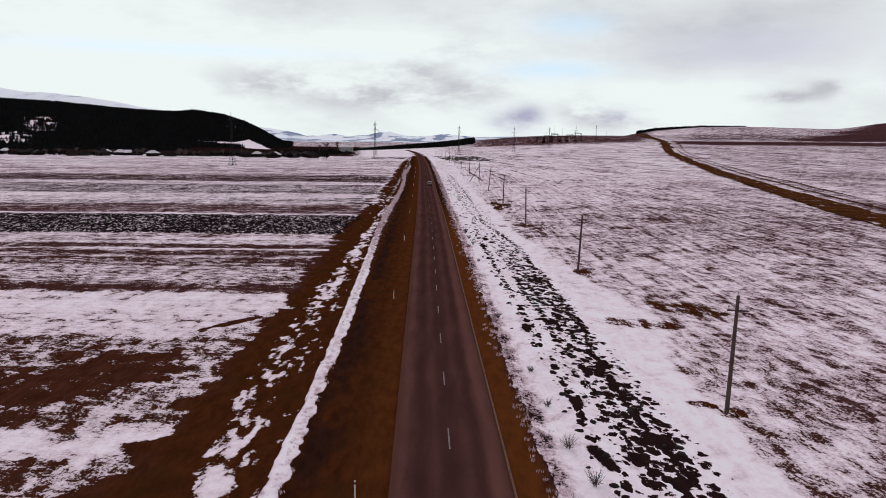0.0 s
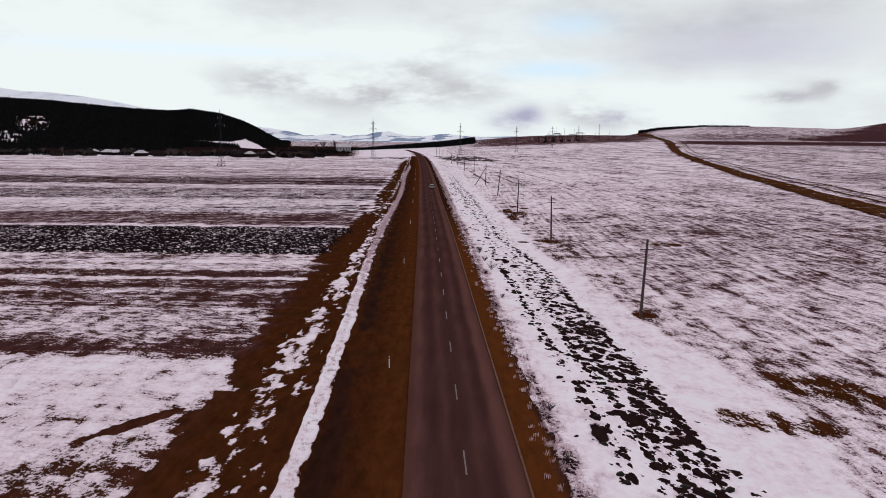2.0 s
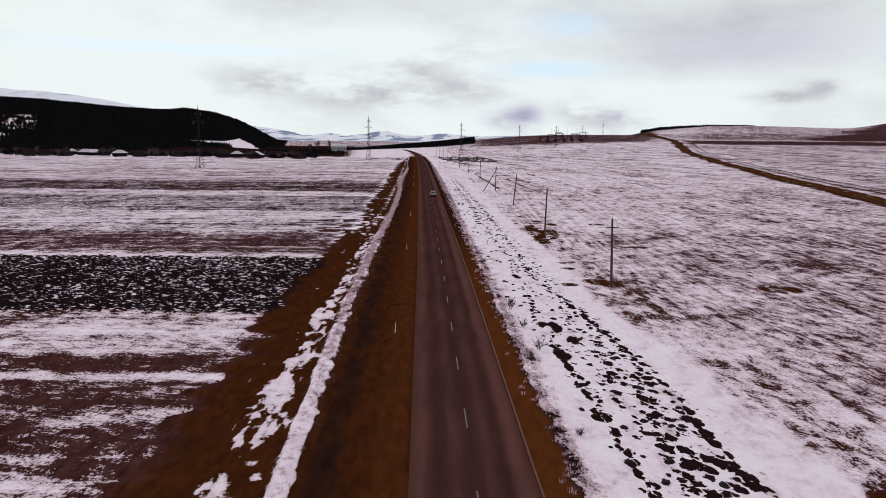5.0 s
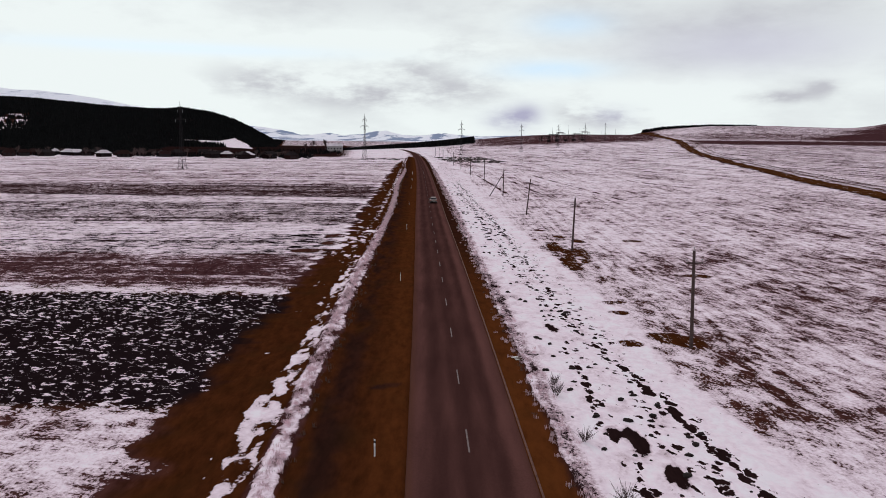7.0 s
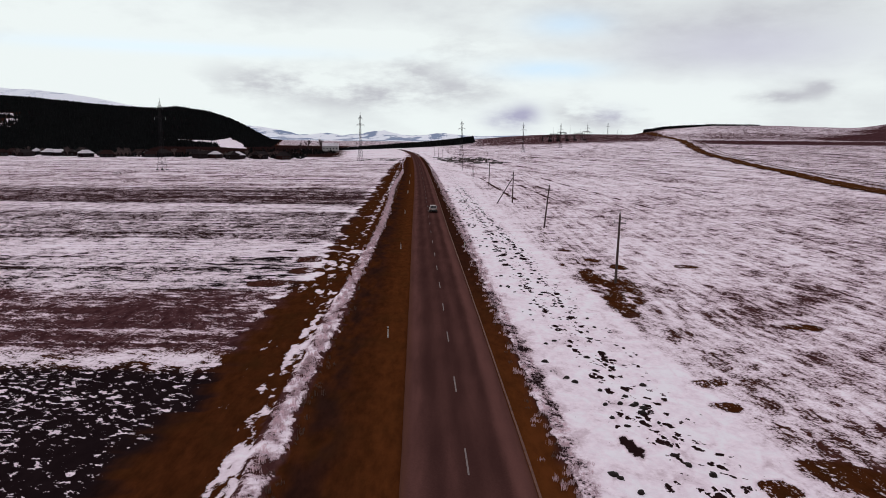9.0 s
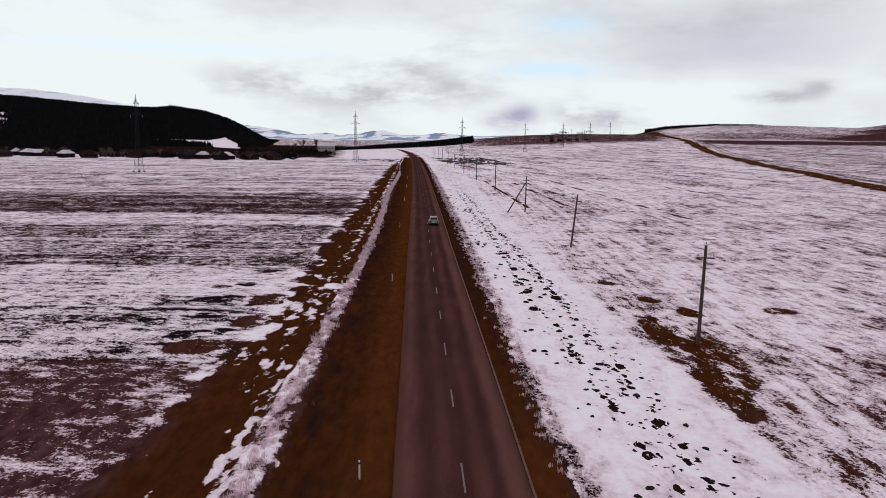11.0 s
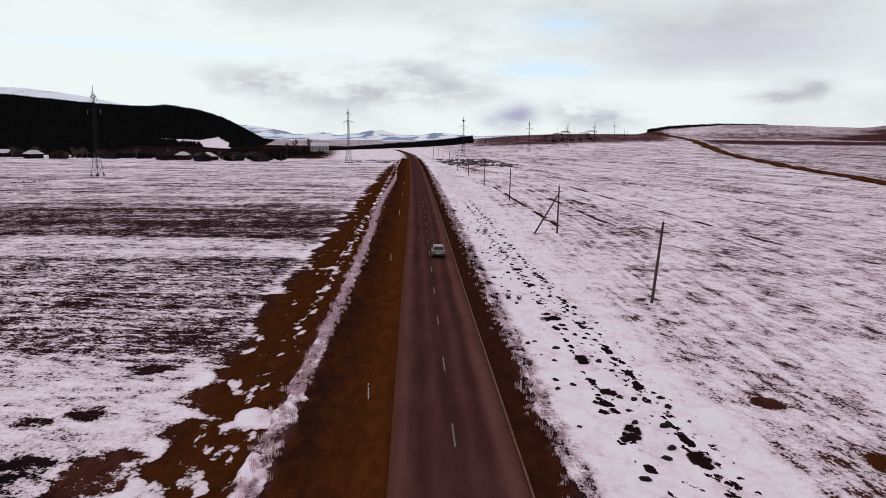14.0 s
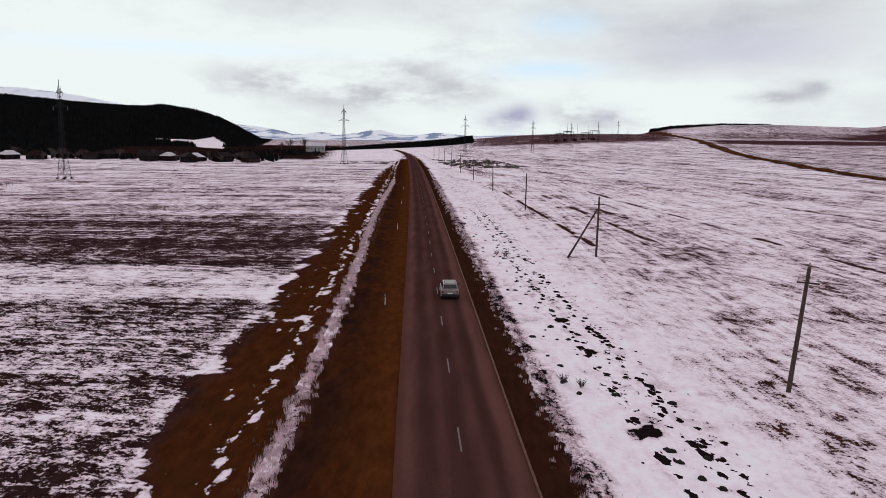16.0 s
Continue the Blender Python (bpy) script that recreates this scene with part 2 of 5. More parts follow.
def asphalt_material():
    m = bpy.data.materials.new("worn_asphalt")
    m.use_nodes = True
    N = Nodes(m.node_tree)
    p = N.add("ShaderNodeNewGeometry").outputs["Position"]
    across = N.attr("across")
    n1 = N.noise(N.scaled(p, (1.0, 0.12, 1.0)), 1.1, 4)
    n2 = N.noise(p, 14.0, 4)
    # wheel tracks polished lighter, the lane's middle darker
    tracks = N.math("ABSOLUTE", N.math("SUBTRACT", N.math("ABSOLUTE", across), 1.55))
    t = N.ramp(N.math("ABSOLUTE", N.math("SUBTRACT", tracks, 0.72)), 0.0, 0.7, 1.0, 0.0)
    f = N.math("ADD", N.math("MULTIPLY", n1, 0.36), N.math("MULTIPLY", n2, 0.30))
    f = N.math("ADD", f, N.math("MULTIPLY", t, 0.12))
    outer = N.ramp(N.math("ADD", N.math("ABSOLUTE", N.math("ADD", across, 0.25)), N.math("MULTIPLY", n1, 0.4)), 2.0, 2.7)
    f = N.math("ADD", f, N.math("MULTIPLY", outer, 0.20))
    f = N.math("ADD", f, N.math("MULTIPLY", N.noise(p, 0.12, 3), 0.18))
    c = N.mix(N.ramp(f, 0.28, 0.95), (0.041, 0.0180, 0.0160), (0.124, 0.0555, 0.0480))
    dusty = N.ramp(N.math("ADD", N.math("ABSOLUTE", across), N.math("MULTIPLY", n1, 0.5)), 2.9, 3.6)
    c = N.mix(N.math("MULTIPLY", dusty, 0.7), c, (0.085, 0.036, 0.022))
    b = N.add("ShaderNodeBsdfPrincipled")
    N.link(c, b.inputs["Base Color"])
    b.inputs["Roughness"].default_value = 0.85
    b.inputs["Specular IOR Level"].default_value = 0.0
    bump = N.add("ShaderNodeBump")
    bump.inputs["Strength"].default_value = 0.3
    bump.inputs["Distance"].default_value = 0.01
    N.link(n2, bump.inputs["Height"])
    N.link(bump.outputs[0], b.inputs["Normal"])
    o = N.add("ShaderNodeOutputMaterial")
    N.link(b.outputs[0], o.inputs[0])
    return m


MAT_GROUND = ground_material()
MAT_ASPHALT = asphalt_material()
MAT_PAINT = material("worn_road_paint", (0.145, 0.112, 0.106), 0.8, vary=0.35, scale=6, dirt=(0.10, 0.07, 0.065))
MAT_EDGE = material("faded_edge_paint", (0.125, 0.066, 0.050), 0.85, vary=0.4, scale=1.5, dirt=(0.085, 0.043, 0.034), spec=0.05)
MAT_WOOD = material("weathered_pole_wood", (0.058, 0.036, 0.033), 0.9, vary=0.4, scale=4, bump=0.4)
MAT_STEEL = material("galvanised_steel", (0.022, 0.020, 0.022), 0.8, 0.0, vary=0.3, scale=0.5, spec=0.05)
MAT_INSULATOR = material("insulator_glass", (0.25, 0.27, 0.27), 0.3)
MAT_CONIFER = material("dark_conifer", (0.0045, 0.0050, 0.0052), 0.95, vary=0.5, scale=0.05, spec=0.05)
MAT_TWIG = material("bare_twigs", (0.06, 0.038, 0.036), 0.9, vary=0.4, scale=2)
MAT_STRAW = material("frosted_dry_grass", (0.58, 0.43, 0.47), 0.9, vary=0.45, scale=1.5, spec=0.1)
MAT_ROOFSNOW = material("snow_on_roof", (0.60, 0.56, 0.60), 0.8, vary=0.2, scale=0.4)
MAT_POST = material("white_post_plastic", (0.6, 0.58, 0.56), 0.6, vary=0.15)
MAT_ROOFS = [material("roof_sheet_" + n, c, 0.85, vary=0.3, scale=0.5, spec=0.03) for n, c in (("rust", (0.018, 0.0085, 0.008)), ("grey", (0.016, 0.012, 0.013)))]
MAT_BLACK = material("black_rubber", (0.012, 0.012, 0.013), 0.8)
MAT_EARTH = material("dark_spoil_earth", (0.012, 0.007, 0.006), 0.95, vary=0.5, scale=0.7, bump=0.5)


# ---- mesh helpers ----
def part(name, bm, mat, parent=None, label="", smooth=False):
    me = bpy.data.meshes.new(name)
    bm.to_mesh(me)
    bm.free()
    if smooth:
        me.shade_smooth()
    me.materials.append(mat)
    ob = new(name, me)
    if parent:
        ob.parent = parent
    if label:
        ob["label"] = label
    return ob


def root(name, label, category, m=None, group="", kind=""):
    ob = new(name)
    if m is not None:
        ob.matrix_basis = m
    return tagged(ob, label, category, group, kind)


def bar(bm, a, b, r1, r2=None, sides=6):
    """A round bar from a to b."""
    a, b = Vector(a), Vector(b)
    r2 = r1 if r2 is None else r2
    m = Matrix.Translation((a + b) / 2) @ (b - a).to_track_quat("Z", "Y").to_matrix().to_4x4()
    bmesh.ops.create_cone(bm, cap_ends=True, segments=sides, radius1=r1, radius2=r2, depth=(b - a).length, matrix=m)


def box(bm, centre, size, turn=0.0, bevel=0.0):
    m = Matrix.Translation(centre) @ Matrix.Rotation(turn, 4, "Z") @ Matrix.Diagonal((*size, 1))
    r = bmesh.ops.create_cube(bm, size=1, matrix=m)
    if bevel:
        edges = {e for v in r["verts"] for e in v.link_edges}
        bmesh.ops.bevel(bm, geom=list(edges), offset=bevel, segments=2, affect="EDGES")


# ---- noise on arrays ----
TABLE = np.random.RandomState(7).rand(256, 256)


def vnoise(x, y):
    xi, yi = np.floor(x).astype(int), np.floor(y).astype(int)
    fx, fy = x - xi, y - yi
    fx, fy = fx * fx * (3 - 2 * fx), fy * fy * (3 - 2 * fy)
    a, b = TABLE[xi & 255, yi & 255], TABLE[(xi + 1) & 255, yi & 255]
    c, d = TABLE[xi & 255, (yi + 1) & 255], TABLE[(xi + 1) & 255, (yi + 1) & 255]
    return (a * (1 - fx) + b * fx) * (1 - fy) + (c * (1 - fx) + d * fx) * fy


def fbm(x, y, octaves=4):
    v, amp, tot = 0, 1.0, 0
    for k in range(octaves):
        v = v + amp * vnoise(x * 2 ** k + 17.3 * k, y * 2 ** k + 9.1 * k)
        tot, amp = tot + amp, amp * 0.55
    return v / tot


def ss(v, lo, hi):
    t = np.clip((v - lo) / (hi - lo), 0, 1)
    return t * t * (3 - 2 * t)


# ---- the lie of the land ----
# The plan is drawn in strips v along the road; a strip is 1.36 m long.
def along(v):
    """Metres along the road from the plan's v."""
    return 1.36 * v + 1.9


def plan_v(y):
    return (np.asarray(y, float) - 1.9) / 1.36


def plan_road(y):
    """The road's middle."""
    y = np.asarray(y, float)
    yc = np.clip(y, -400, 760)
    far = np.maximum(yc - 190, 0)
    return 1.35 - 0.0280 * yc - 0.000040 * far ** 2 - 0.00000032 * np.maximum(yc - 420, 0) ** 3


def skyline(u, points):
    return np.interp(u, [p[0] for p in points], [p[1] for p in points])


FOREST = ((-1.3, 140), (-0.95, 128), (-0.79, 117), (-0.69, 109), (-0.59, 94), (-0.51, 83), (-0.475, 84), (-0.447, 90), (-0.416, 83), (-0.386, 73), (-0.355, 59), (-0.335, 44), (-0.31, 22), (-0.284, 3), (-0.262, 0))
SNOWY = ((-1.3, 380), (-0.79, 272), (-0.74, 245), (-0.69, 240), (-0.64, 222), (-0.59, 194), (-0.54, 165), (-0.50, 146), (-0.45, 112), (-0.33, 40), (-0.24, 0))
DISTANT = ((-0.42, 0), (-0.30, 46), (-0.265, 42), (-0.24, 28), (-0.20, 36), (-0.16, 24), (-0.125, 36), (-0.09, 54), (-0.06, 32), (-0.02, 28), (0.015, 38), (0.05, 18), (0.08, 0))
EASTHILL = ((0.34, 0), (0.365, 7), (0.40, 17), (0.48, 27), (0.54, 29), (0.60, 29), (0.644, 27), (0.727, 25), (0.76, 30), (0.80, 41), (0.84, 47), (1.0, 62), (1.4, 66))


def forest_height(x, y):
    u = x / np.maximum(y, 50)
    return skyline(u, FOREST) * ss(y, 560 + 300 * ss(u, -0.50, -0.45), 1750) * (1 - 0.9 * ss(y, 1850, 2500))


def plan_land(x, y):
    """Height of the open country, without the small relief beside the road."""
    u = x / np.maximum(y, 50)
    h = 27 * ss(y, 330, 1550) * ss(x, -50, 400)
    h = h + forest_height(x, y) + (fbm(x / 60, y / 60, 4) - 0.5) * 10 * ss(forest_height(x, y), 5, 40)
    h = h + skyline(u, SNOWY) * 0.875 * ss(y, 1950, 2800) * (1 + 0.10 * (fbm(x / 200, y / 260, 5) - 0.5))
    h = h + skyline(u, DISTANT) * 0.8 * ss(y, 2500, 3350) * (1 + 1.1 * (fbm(x / 120 + 5, y / 300, 5) - 0.5))
    h = h + skyline(u, EASTHILL) * ss(y, 1150, 1600) * (1 + 0.06 * (fbm(x / 90, y / 90, 3) - 0.5))
    h = h + (fbm(x / 45, y / 45, 3) - 0.5) * 0.9 * ss(np.abs(x - plan_road(y)), 16, 60)
    return h


def spot(x, y, cx, cy, rx, ry, turn=0.0):
    """1 inside a ragged oval, 0 outside."""
    c, s = math.cos(turn), math.sin(turn)
    dx, dy = x - cx, y - cy
    a, b = (dx * c + dy * s) / rx, (-dx * s + dy * c) / ry
    r = np.sqrt(a * a + b * b) + (fbm(x * 0.8, y * 0.8, 3) - 0.5) * 0.7
    return 1 - ss(r, 0.75, 1.1)


def bands(y, rows):
    """Blend of values over bands along the road: rows of (start of band, value)."""
    v = np.full_like(y, rows[0][1])
    for (y0, val), (_, before) in zip(rows[1:], rows[:-1]):
        v = v + (val - before) * ss(y, y0 - 1.0, y0 + 1.0)
    return v


def track_x(y):
    """The earth track that climbs the field on the east."""
    return np.interp(y, [-400, 60, 130, 190, 250, 310, 366, 490, 620, 720, 815, 960, 1100, 1374, 1700], [0, 82, 101, 119, 138, 158, 178, 220, 264, 302, 340, 395, 436, 505, 560])


def plan_surface(x, y):
    """Snow cover, black earth, side, grain, reddish stubble, ploughed flecks, trodden clods, relief, woods."""
    fleck, mess, row = np.zeros_like(x), np.zeros_like(x), np.zeros_like(x)
    s = x - plan_road(y)
    wob = (fbm(x * 0.25, y * 0.25, 3) - 0.5)
    wob2 = (fbm(x * 0.9 + 40, y * 0.9, 3) - 0.5)
    side = ss(s, -12, -2)
    grain = np.full_like(x, 0.55)
    black = np.zeros_like(x)
    red = np.zeros_like(x)
    relief = (fbm(x * 0.8, y * 0.8, 3) - 0.5) * 0.10

    # fields west of the road, in strips that end at the verge
    yw = y + 1.8 * wob + 0.9 * wob2
    west = bands(yw, ((-200, 0.50), (26.5, 0.84), (29, 0.44), (33, 0.47), (44, 0.66), (50, 0.76), (57.8, 0.32), (61.8, 0.58), (70, 0.45), (75.2, 0.70),
                      (76.5, 0.36), (80.3, 0.72), (81.6, 0.34), (85, 0.66), (94.5, 0.22), (118, 0.70), (120.5, 0.42), (136.5, 0.60), (146, 0.69), (164, 0.50), (194, 0.68),
                      (207.5, 0.37), (238, 0.50), (247, 0.66), (270, 0.63), (300, 0.69), (370, 0.74), (480, 0.70)))
    for at in (139.5, 148.0, 151.6):
        west = west - 0.30 * np.exp(-((yw - at - 0.4 * wob2) / 0.28) ** 2) * ss(fbm(x * 0.07, y * 0.2 + at, 3), 0.38, 0.52)
    redw = bands(yw, ((-200, 0.2), (58, 0.6), (94, 0), (120.5, 0.9), (136.5, 0.35), (163, 0.6), (207, 0.85), (247, 0.9), (330, 0.8), (420, 0.6)))
    blackw = bands(yw, ((-200, 0.0), (94.5, 1.0), (118, 0.0), (136.5, 0.8), (163, 0.7), (210, 0.5), (247, 0.1)))
    grainw = bands(yw, ((-200, 0.35), (58, 0.6), (94.5, 0.10), (118, 0.6), (133.5, 0.65), (163, 0.75), (190, 0.75), (247, 0.6)))
    edge = np.interp(y, [24, 44, 52, 71, 97, 122, 134, 154, 168, 178, 195, 214, 242, 400], [-16.0, -14.6, -15.1, -16.3, -17.1, -17.2, -16.6, -16.2, -17.4, -18.6, -18.3, -18.8, -20.0, -25.0])
    edge = edge + 2.4 * (fbm(x * 0.12 + 5, y * 0.16, 4) - 0.5) + (4.0 - 1.4 * ss(y, 118, 128)) * (fbm(x * 0.35 + 50, y * 0.8, 4) - 0.5)
    inw = 1 - ss(x, edge - 1.6, edge + 0.8)
    # verge between the fields and the grass ridge: bare lane, then patches of snow
    mid = np.interp(y, [20, 60, 80, 105, 130, 137, 160, 170, 400], [-12.0, -12.0, -11.3, -10.9, -10.6, -11.6, -11.8, -10.8, -10.6])
    broad_ = np.interp(y, [20, 60, 80, 105, 130, 137, 160, 170, 400], [1.9, 1.8, 1.1, 0.9, 0.8, 1.8, 1.8, 0.7, 0.7])
    dense = np.interp(y, [20, 60, 80, 90, 105, 112, 130, 137, 155, 165, 200, 400], [0.42, 0.45, 0.55, 0.67, 0.60, 0.42, 0.38, 0.34, 0.34, 0.33, 0.42, 0.44])
    verge = 0.02 + dense * np.exp(-(np.abs(s - mid) / broad_) ** 2.6) + 0.75 * (fbm(s * 1.1 + 0.12 * y, y * 0.38 + 3, 3) - 0.5) + 1.15 * (fbm(s * 2.3, y * 1.0 + 7, 3) - 0.5)
    verge = verge - 0.35 * ss(-s, 13.5, 15.0) * (1 - ss(y, 137, 145) * (1 - ss(y, 160, 168)))
    cover = np.where(s < 0, verge * (1 - inw) + west * inw, 0.6)
    # drifted rim of snow along the end of the furrows
    rim = np.exp(-((x - edge + 0.6) / 1.0) ** 2) * ss(y, 122, 134) * (1 - 0.6 * ss(y, 240, 300))
    cover = np.where(s < 0, cover + 0.55 * rim * ss(fbm(x * 0.5 + 2, y * 0.4, 3), 0.35, 0.6), cover)
    red = np.where(s < 0, redw * inw, red)
    black = np.where(s < 0, blackw * inw, black)
    grain = np.where(s < 0, grainw * inw + 0.16 * (1 - inw), grain)
    cover = cover - 0.20 * spot(x, y, -25, 36.5, 6.5, 4.0, 0.3) * (s < 0) - 0.7 * spot(x, y, -19.2, 47.6, 3.0, 0.5, 0.75) * (s < 0)
    for cx, cy, rx, ry in ((-22.2, 162, 2.0, 0.9), (-23.3, 156, 2.6, 1.2), (-23.3, 151.3, 2.6, 1.1), (-21.5, 142, 3.4, 1.0), (-24, 146, 4.0, 0.8)):
        cover = cover - 0.40 * spot(x, y, cx, cy, rx, ry, 0.25) * (s < 0) * ss(fbm(x * 0.9 + 3, y * 1.3, 4), 0.40, 0.58)
    black = np.where(s < 0, np.maximum(black, spot(x, y, -24, 146, 7, 9) * inw), black)
    for cx, cy, rx, ry in ((-18.6, 151.2, 2.0, 1.8), (-18.0, 145.0, 1.8, 2.0), (-17.2, 158.5, 1.5, 1.6), (-20.5, 139.5, 2.6, 1.6)):
        inlet = spot(x, y, cx, cy, rx, ry, 0.3) * (s < 0)
        cover, black = cover - 0.42 * inlet, black * (1 - inlet)
    fleck = np.where(s < 0, (ss(yw, 94.0, 95) * (1 - ss(yw, 117.5, 118.5)) + 0.35 * ss(yw, 163, 166) * (1 - ss(yw, 188, 192))) * inw, fleck)
    furrow = ss(yw, 94.0, 95) * (1 - ss(yw, 117.5, 118.5)) * inw
    relief = relief + furrow * ((fbm(x * 0.5, y * 2.2, 3) - 0.5) * 0.5)
    # snow caught in the dry grass along the shoulder's edge
    calm = 0.35 + 0.65 * ss(y, 75, 120)
    ridge_at = -9.0 + 0.5 * np.sin(y / 23.0) + 0.7 * wob2 * calm
    ridge_w = 0.55 + 0.16 * ss(y, 75, 120) * (1 - ss(y, 150, 165)) + (0.6 * wob + 0.35 * wob2) * calm
    ridge_w = ridge_w * (1 - 0.35 * ss(y, 170, 250))
    ridge = 1 - ss(np.abs(s - ridge_at), ridge_w * 0.75, ridge_w * 1.35)
    grassy = ss(y, 62, 95)
    crest = (1.05 - 0.30 * grassy) * ridge - 0.10 + grassy * ridge * 1.1 * (fbm(x * 2.0 + 4, y * 1.1, 3) - 0.5)
    cover = np.maximum(cover, crest * (ridge > 0.05) - (ridge <= 0.05))
    relief = relief + ridge * 0.22
    grain = np.where(ridge > 0.3, 0.1 + 0.25 * grassy, grain)
    red = np.where((s < 0) & (ridge > 0.2), 0.7 * grassy, red)

    # field east of the road
    east = 0.64 - 0.07 * ss(y, 70, 90) * (1 - ss(y, 130, 150)) * ss(s, 18, 26) - 0.005 * (1 - ss(y, 60, 90)) + 0.06 * ss(y, 132, 165) + 0.25 * (fbm(x * 0.03 + 3, y * 0.015, 3) - 0.5) + 0.035 * ss(y, 190, 330)
    belt_end = np.interp(y, [-100, 20, 40, 49, 56, 63, 80, 88, 97, 107, 118, 132, 141, 165, 200], [15, 17.5, 18.0, 21.5, 20, 18.3, 16.8, 15.8, 13.7, 14.8, 14.1, 13.6, 12.6, 12.0, 10.5]) + 1.3 * wob2
    belt = (1 - ss(x, belt_end - 0.4, belt_end + 0.8)) * ss(s, 4.6, 5.4)
    east = east * (1 - belt) + (0.90 - 0.04 * ss(y, 150, 230)) * belt
    # trodden snow and lines of black clods
    busy = np.interp(y, [-100, 20, 60, 82, 98, 140, 230], [0.86, 0.86, 0.84, 0.66, 0.34, 0.26, 0.28])
    mess = belt * np.exp(-(np.abs(s - 11.9) / 2.4) ** 3) * (busy + 0.25 * wob) * ss(s, 6.8, 8.0)
    for knots, places_, weights, wide in (
            ((20, 38, 47, 66, 83, 97, 110, 136, 160, 206, 260), (12.4, 12.1, 13.5, 13.7, 13.9, 12.6, 10.9, 11.9, 12.0, 11.6, 11.4), (1.25, 1.25, 1.05, 1.05, 1.05, 1.0, 0.72, 0.74, 0.84, 0.74, 0.66), 0.60),
            ((20, 60, 92, 115, 131, 144, 152, 181, 260), (8.7, 8.6, 8.3, 10.0, 9.5, 9.6, 9.0, 9.9, 9.6), (0.90, 0.95, 0.95, 0.60, 0.70, 0.74, 0.74, 0.74, 0.62), 0.58),
            ((20, 60, 78, 84), (10.2, 10.2, 10.3, 10.4), (0.85, 0.85, 0.7, 0.0), 0.5)):
        at = np.interp(y, knots, places_) + 0.5 * wob2
        row = np.maximum(row, np.interp(y, knots, weights) * np.exp(-((s - at) / wide) ** 2) * (y < knots[-1]))
    row = row * (s > 5.5)
    tufty = np.zeros_like(x)
    for cx, cy, rx, ry, turn in ((19.3, 48.4, 4.2, 1.5, -0.25), (16.5, 136, 1.9, 7.5, -0.35), (17.0, 106.0, 2.4, 1.7, -0.6), (12.9, 105.3, 1.02, 0.8, 0), (28.4, 126.8, 1.8, 1.0, 0), (28.5, 148.8, 1.8, 1.0, 0), (19.9, 148.1, 1.0, 1.4, 0),
                                 (15.6, 143, 1.6, 4, 0.1), (14.8, 116, 1.5, 0.7, 0), (18.6, 68.3, 1.6, 0.8, 0), (18.8, 31.5, 1.1, 0.6, 0), (25.5, 53, 4, 2.2, -0.5),
                                 (9.0, 88.0, 0.5, 1.2, 0), (8.2, 91.5, 0.55, 1.6, 0), (14.4, 113.0, 1.0, 0.6, 0), (15.5, 158, 0.9, 0.7, 0), (36, 104, 2.5, 1.5, 0), (9.3, 33.0, .5, .9, 0), (9.1, 26.5, .5, 1.4, .2), (18, 152, 1.3, 1.0, 0),
                                 (6.7, 159.2, .45, .6, 0), (6.4, 164.1, .5, .8, 0), (5.6, 172.3, .5, .7, 0), (6.6, 154.8, .4, .9, 0), (8.9, 152.4, .6, .8, 0), (6.4, 172.5, .6, .8, 0), (6.4, 183, .5, .7, 0), (6.0, 189.7, .6, .7, 0),
                                 (6.1, 149, .5, .6, 0), (7.3, 108.7, .5, 1.1, .2), (7.4, 85.2, .6, 1.4, .1), (7.3, 92.1, .6, .8, 0), (17.4, 32.7, 1.0, .5, -.3), (8.2, 47.1, .5, 1.2, 0)):
        patch = spot(x, y, cx, cy, rx, ry, turn)
        east = east - (0.62 if rx < 1.05 else 0.34) * patch
        tufty = np.maximum(tufty, patch * (rx >= 1.0))
    dark_line = np.zeros_like(x)
    for x0, y0, x1, y1, wide in ((39.9, 301, 47.5, 205, 0.6), (15.2, 296, 18.3, 217, 0.45), (24.7, 290, 27.8, 224, 0.6), (22.8, 200, 20.0, 95, 0.24), (24.2, 200, 21.2, 95, 0.2), (25.8, 200, 22.0, 95, 0.24), (13.3, 182, 14.0, 170, 0.3), (31, 262, 33, 240, 0.5), (60, 330, 82, 240, 0.6), (90, 420, 150, 300, 0.8), (70, 520, 150, 430, 1.2)):
        t = np.clip((y - y0) / (y1 - y0), 0, 1)
        d = np.abs(x - (x0 + (x1 - x0) * t) - 0.5 * wob2)
        inside = ss(y, min(y0, y1) - 2, min(y0, y1) + 4) * (1 - ss(y, max(y0, y1) - 4, max(y0, y1) + 2))
        dark_line = np.maximum(dark_line, (1 - ss(d, wide * 0.5, wide * 1.3)) * inside * ss(fbm(x * 0.1, y * 0.2 + x0, 3), 0.36, 0.5))
    east = east - np.where(y < 202, -0.20, 0.5) * dark_line - 0.26 * spot(x, y, 20, 456, 20, 46) * ss(fbm(x * 0.12, y * 0.05, 3), 0.4, 0.55)
    # the earth track and the bare land on the hill
    tx = track_x(y) + 1.5 * wob * (1 - ss(y, 200, 400))
    tw = np.interp(y, [0, 150, 400, 900, 1400], [5.0, 5.0, 4.5, 6.0, 12.0])
    trk = 1 - ss(np.abs(x - tx), tw * 0.85, tw * 1.1)
    east = np.where(trk > 0, east * (1 - trk) + 0.02 * trk, east)
    beside = np.exp(-((x - tx - tw * 3.1) / (tw * 0.5)) ** 2) + np.exp(-((x - tx - tw * 2.0) / (tw * 0.3)) ** 2)
    east = east - 0.16 * beside * (y < 1300) - 0.12 * ss(x - tx, 8, 40) * ss(y, 120, 260) * (y < 1300)
    u = x / np.maximum(y, 50)
